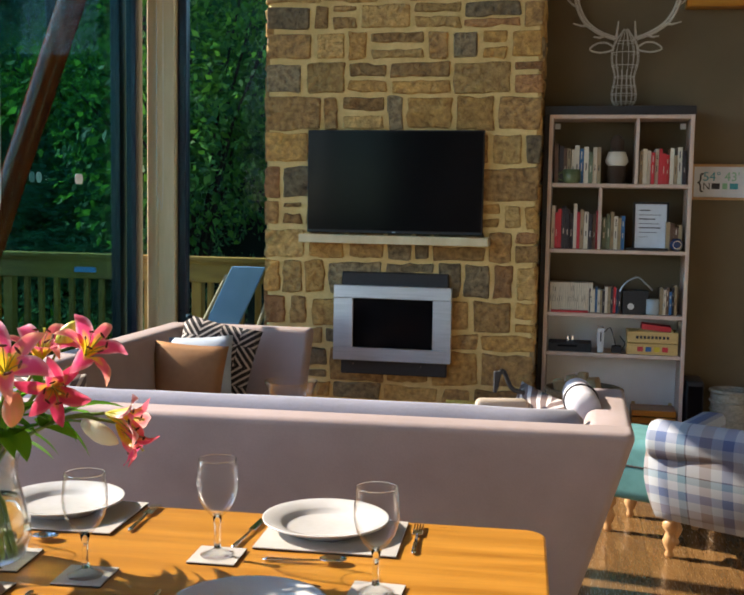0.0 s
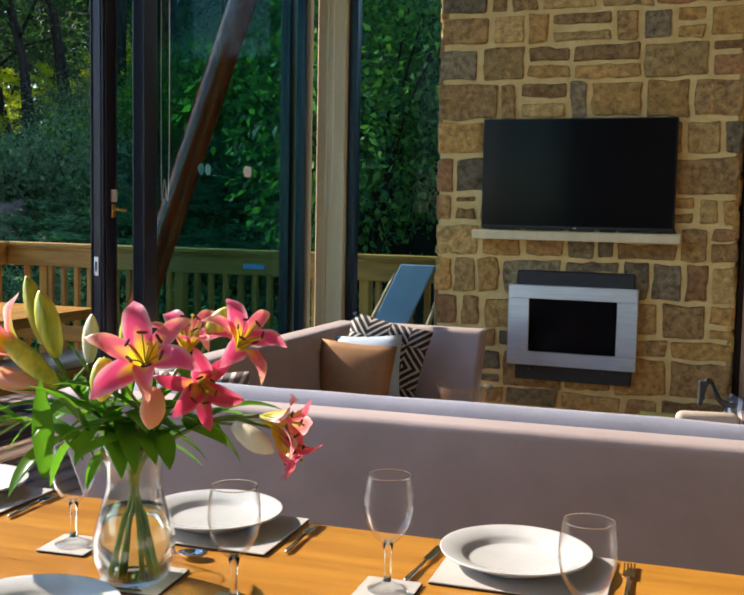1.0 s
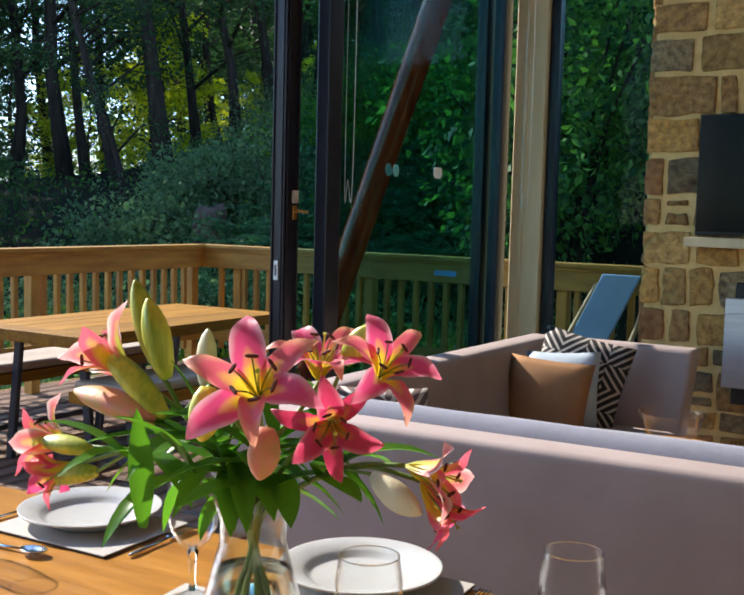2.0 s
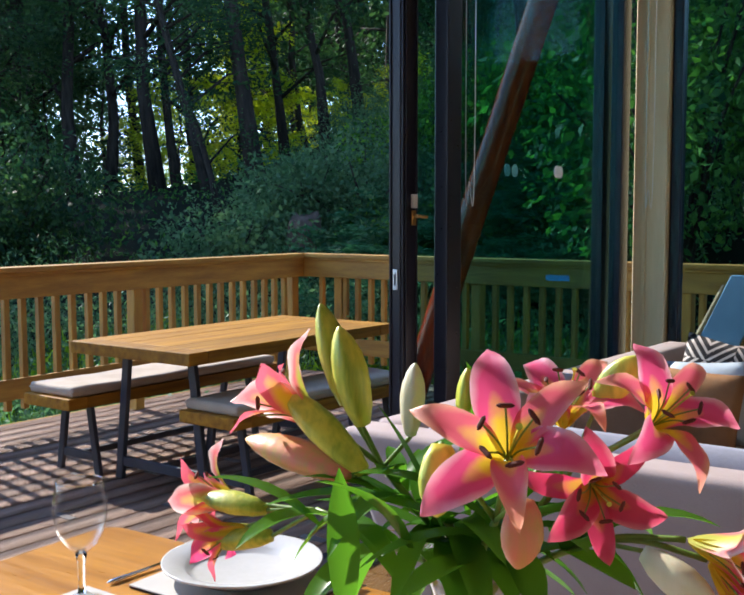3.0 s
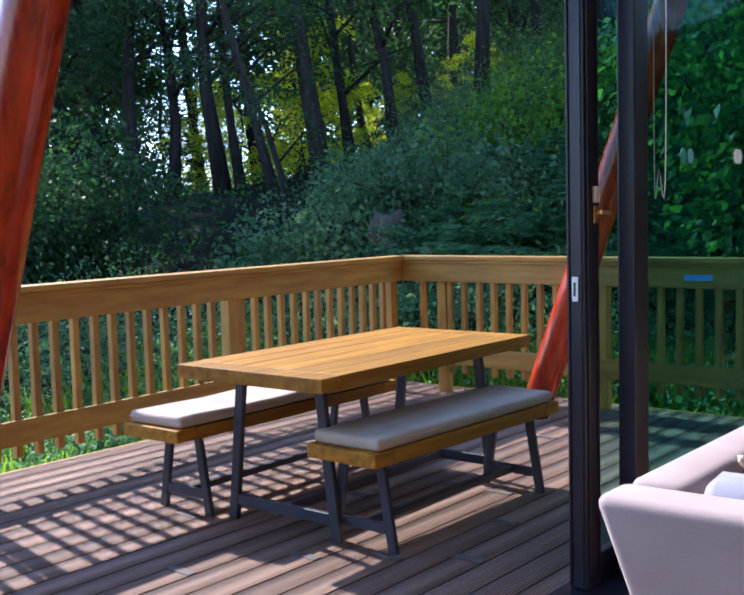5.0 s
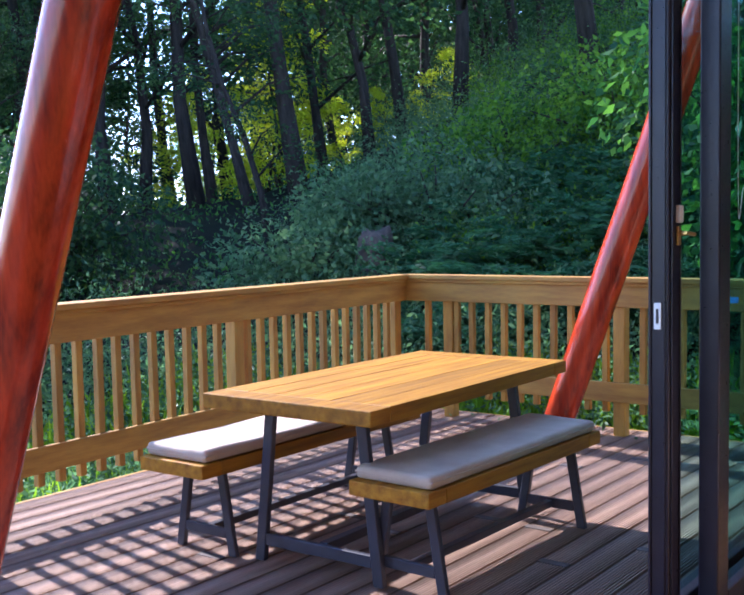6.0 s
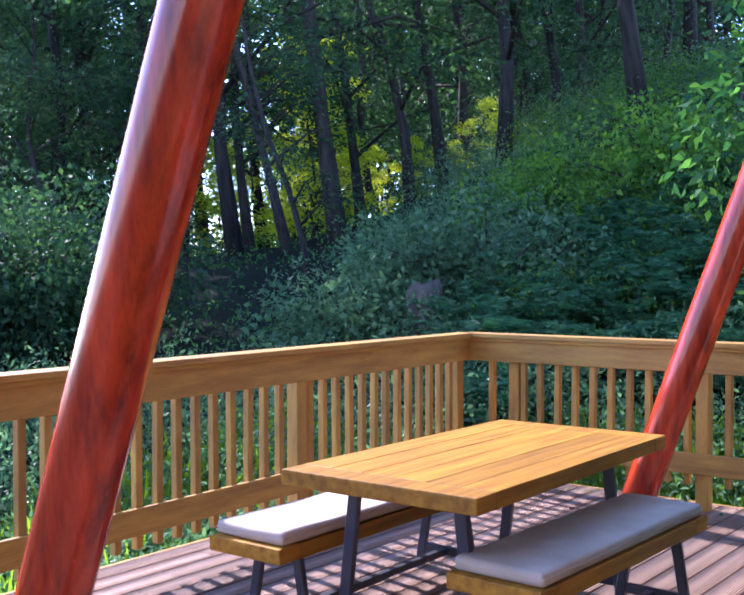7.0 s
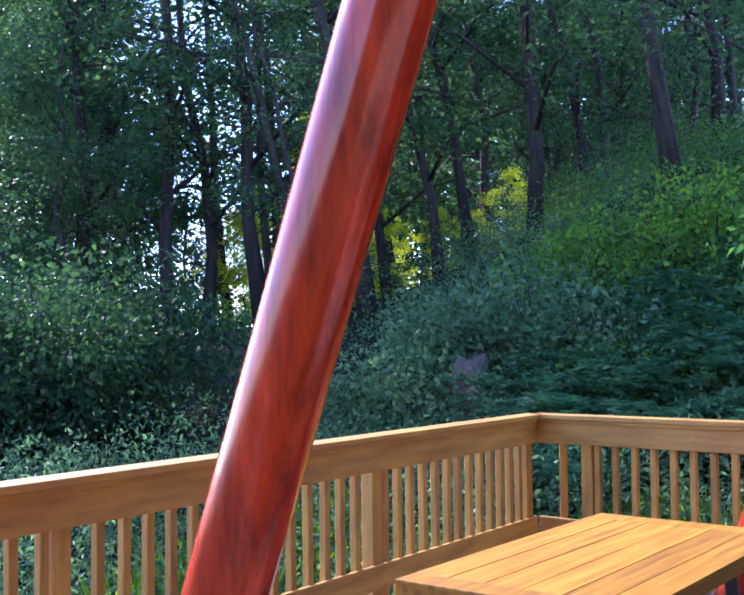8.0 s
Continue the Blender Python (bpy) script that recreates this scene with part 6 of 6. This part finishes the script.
random.seed(4)
lily((-1.06, 1.865, 1.10), [((-1.012, 1.803, 1.182), (0.42, -0.70, 0.50), 8, 0.90, "open", "pink"), ((-1.03, 1.955, 1.185), (0.25, -0.35, 0.85), 20, 0.75, "open", "pink")],
     [((-1.062, 1.765, 1.198), (-1.054, 1.745, 1.134), 0.020, BUDMAT), ((-0.985, 1.785, 1.155), (-0.98, 1.765, 1.095), 0.019, BUDPINK)], 9, "pink stargazer lily stem in full bloom in a vase", (0.02, 0.012, 0))
lily((-1.01, 1.94, 1.15), [((-0.975, 1.905, 1.145), (0.55, -0.80, -0.05), 15, 0.70, "open", "deep"), ((-0.93, 1.945, 1.20), (0.62, -0.42, 0.55), 5, 0.72, "open", "pink")],
     [((-1.0, 1.97, 1.21), (-0.955, 1.975, 1.265), 0.017, BUDMAT)], 8, "deep pink lily stem with open flowers in a vase", (-0.022, 0.01, 0))
lily((-0.99, 1.95, 1.07), [((-0.895, 1.965, 1.085), (0.9, -0.05, -0.12), 30, 0.80, "half", "pale"), ((-0.875, 1.97, 1.065), (0.65, -0.05, -0.6), 0, 0.75, "half", "pink")],
     [((-0.935, 1.945, 1.072), (-0.855, 1.935, 1.035), 0.018, BUDWHITE)], 7, "half-open pale pink lily stem leaning out of a vase", (-0.03, -0.012, 0))
spray = lily((-1.235, 1.91, 1.12), [((-1.30, 1.885, 1.165), (-0.80, -0.25, 0.42), 12, 0.98, "half", "pale")],
     [((-1.275, 1.892, 1.19), (-1.305, 1.882, 1.308), 0.018, BUDMAT), ((-1.245, 1.885, 1.17), (-1.268, 1.87, 1.285), 0.020, BUDMAT), ((-1.235, 1.875, 1.12), (-1.35, 1.865, 1.205), 0.019, BUDMAT),
      ((-1.25, 1.87, 1.115), (-1.405, 1.86, 1.14), 0.020, BUDPINK), ((-1.20, 1.915, 1.16), (-1.192, 1.912, 1.245), 0.014, BUDWHITE)], 17, "lily stem with pale flower and green buds in a vase", (0.026, -0.016, 0))
lily((-1.34, 1.915, 1.05), [((-1.455, 1.90, 1.045), (-0.92, -0.2, 0.1), 40, 0.80, "half", "pale"), ((-1.44, 1.895, 1.015), (-0.8, -0.35, -0.4), 10, 0.7, "half", "pink")],
     [((-1.40, 1.89, 1.045), (-1.495, 1.87, 1.05), 0.015, BUDMAT), ((-1.40, 1.90, 1.01), (-1.52, 1.885, 0.985), 0.017, BUDMAT)], 9, "low lily stem with buds spreading from a vase", (0.03, 0.014, 0))
lily((-1.15, 1.905, 1.08), [], [((-1.13, 1.92, 1.17), (-1.125, 1.915, 1.245), 0.013, BUDMAT)], 12, "leafy lily stem with one green bud in a vase", (-0.006, -0.03, 0))
for base, d, length, width, droop in (((-1.205, 1.80, 0.985), (0.06, -0.12, 1), 0.17, 0.036, 0.25), ((-1.13, 1.87, 1.08), (-0.25, -0.25, 0.9), 0.15, 0.032, 0.5), ((-1.10, 1.88, 1.10), (0.15, -0.1, 1), 0.14, 0.03, 0.3),
                                      ((-1.15, 1.84, 1.06), (-0.1, -0.5, 0.7), 0.16, 0.036, 0.9), ((-1.06, 1.90, 1.10), (-0.3, 0.1, 0.9), 0.17, 0.03, 0.7), ((-1.30, 1.87, 1.05), (-0.7, -0.2, 0.5), 0.16, 0.028, 0.8)):
    lily_leaf(spray, base, d, length, width, droop)


# ---- pieces of floors and walls ----
random.seed(7)
board = bpy.data.meshes.new("plank")
bw = 0.1445
bb = bmesh.new()
ridges, half = 9, bw / 2 - 0.0025
step = 2 * half / ridges
outline = [(-half, -0.03)]
for i in range(ridges):
    a = -half + i * step
    outline += [(a + step * 0.02, -0.0045), (a + step * 0.22, 0.0), (a + step * 0.72, 0.0), (a + step * 0.92, -0.0045)]
outline += [(half, -0.03)]
ends = [[bb.verts.new((px, yy, pz)) for px, pz in outline] for yy in (0, 1)]
for i in range(len(outline) - 1):
    bb.faces.new((ends[0][i], ends[0][i + 1], ends[1][i + 1], ends[1][i]))
for e in (ends[0], ends[1][::-1]):
    bb.faces.new(e[::-1])
bb.to_mesh(board), bb.free()
end_strip = bpy.data.meshes.new("end_strip")
bb = block(-half, half, -0.022, 0.022, -0.006, 0.0035, 0.001)
bb.to_mesh(end_strip), bb.free()
x = DECK_W + bw / 2
row = 0
while x < -3.06:
    y = -3.2 if row % 2 else -4.3
    while y < DECK_N:
        y1 = min(y + 2.7 + 0.4 * random.random(), DECK_N)
        if y1 > -3.0:
            y0 = max(y, -3.2)
            if y1 < DECK_N - 0.5 and x > -5.2 and y1 > 1.5:
                link("end_strip", end_strip, STRIP, deck, m=pose(x, y1, 0.0))
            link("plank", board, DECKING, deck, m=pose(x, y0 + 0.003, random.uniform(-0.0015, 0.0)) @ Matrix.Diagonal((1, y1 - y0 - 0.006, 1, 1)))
        y = y1
    x += bw
    row += 1
x = -2.98
while x < -0.5:
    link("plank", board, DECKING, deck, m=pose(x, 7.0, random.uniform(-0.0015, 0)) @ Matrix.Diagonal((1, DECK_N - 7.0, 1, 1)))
    x += bw

fl = bpy.data.meshes.new("plank")
bb = block(0.001, 0.179, 0.001, 1.199, 0.0065, 0.0085, 0)
bb.to_mesh(fl), bb.free()
for i in range(33):
    for j in range(8):
        x, y = -2.90 + 0.18 * i, -3.1 + 1.2 * j + 0.4 * (i % 3)
        if x < 2.9 and y + 1.2 < 6.92 and y > 0.6:
            link("plank", fl, FLOORWOOD, floor, m=pose(x, y, 0))


def stone_mesh(w, h, seed):
    """A roughly squared stone, proud of the mortar, with worn corners."""
    b = bmesh.new()
    nx, nz = max(4, min(6, int(w / 0.04))), max(3, min(5, int(h / 0.035)))
    cut = min(w, h) * 0.13
    front = []
    for i in range(nx + 1):
        col = []
        for k in range(nz + 1):
            fx = (0.0, 1.0, 0.007 / w, 1 - 0.007 / w)[(i == nx) + 2 * (i == 1) + 3 * (i == nx - 1)] if i in (0, 1, nx - 1, nx) else i / nx
            fz = (0.0, 1.0, 0.007 / h, 1 - 0.007 / h)[(k == nz) + 2 * (k == 1) + 3 * (k == nz - 1)] if k in (0, 1, nz - 1, nz) else k / nz
            px, pz = (fx - 0.5) * w, (fz - 0.5) * h
            edge_x, edge_z = i in (0, nx), k in (0, nz)
            if edge_x and edge_z:
                px -= math.copysign(cut * random.uniform(0.4, 1.0), px)
                pz -= math.copysign(cut * random.uniform(0.4, 1.0), pz)
            jit = 0.011
            px += jit * noise.noise((px * 14, pz * 14, seed)) * 1.6
            pz += jit * noise.noise((px * 14, pz * 14, seed + 9)) * 1.6
            dep = -0.004 if (edge_x or edge_z) else -0.013 + 0.012 * noise.noise((px * 16, pz * 16, seed + 4)) + 0.006 * noise.noise((px * 40, pz * 40, seed))
            col.append(b.verts.new((px, dep, pz)))
        front.append(col)
    for i in range(nx):
        for k in range(nz):
            b.faces.new((front[i][k], front[i + 1][k], front[i + 1][k + 1], front[i][k + 1]))
    rim = [front[i][0] for i in range(nx + 1)] + [front[nx][k] for k in range(1, nz + 1)] + [front[i][nz] for i in range(nx - 1, -1, -1)] + [front[0][k] for k in range(nz - 1, 0, -1)]
    back = [b.verts.new((v.co.x, 0.045, v.co.z)) for v in rim]
    for a in range(len(rim)):
        c = (a + 1) % len(rim)
        b.faces.new((rim[c], rim[a], back[a], back[c]))
    me = bpy.data.meshes.new("stone")
    b.to_mesh(me), b.free()
    return me


def lay_stones(u0, u1, z_top, place, seed):
    """Courses of squared rubble: tall courses are split into two or three thin ones here and there."""
    z, n = 0.02, seed
    while z < z_top:
        h = random.choice((0.12, 0.17, 0.19, 0.21, 0.23))
        u = u0
        while u < u1 - 0.03:
            w = random.uniform(0.11, 0.19) if random.random() < 0.38 else random.uniform(0.21, 0.40)
            if u1 - (u + w) < 0.08:
                w = u1 - u
            joint = random.uniform(0.020, 0.042)
            parts_ = [(0, h)]
            if h > 0.15 and w > 0.15 and random.random() < 0.30:
                c = random.uniform(0.35, 0.65) * h
                parts_ = [(0, c), (c, h)]
            for a, c in parts_:
                n += 1
                me = stone_mesh(w - joint, c - a - joint * 0.9, n)
                me.materials.append(random.choices(STONE, (4, 4, 3, 3, 2))[0])
                link("stone", me, None, chimney, m=place(u + w / 2, z + (a + c) / 2 + random.uniform(-0.004, 0.004)))
            u += w
        z += h


lay_stones(CH_X0, CH_X1, 3.0, lambda u, z: pose(u, CH_Y - 0.001, z, 0, random.uniform(-1.2, 1.2), 0), 100)
lay_stones(CH_Y - 0.01, 6.90, 3.0, lambda u, z: pose(CH_X0 + 0.019, u, z, 0, 0, -90), 400)
lay_stones(CH_Y - 0.01, 6.90, 3.0, lambda u, z: pose(CH_X1 - 0.019, u, z, 0, 0, 90), 700)
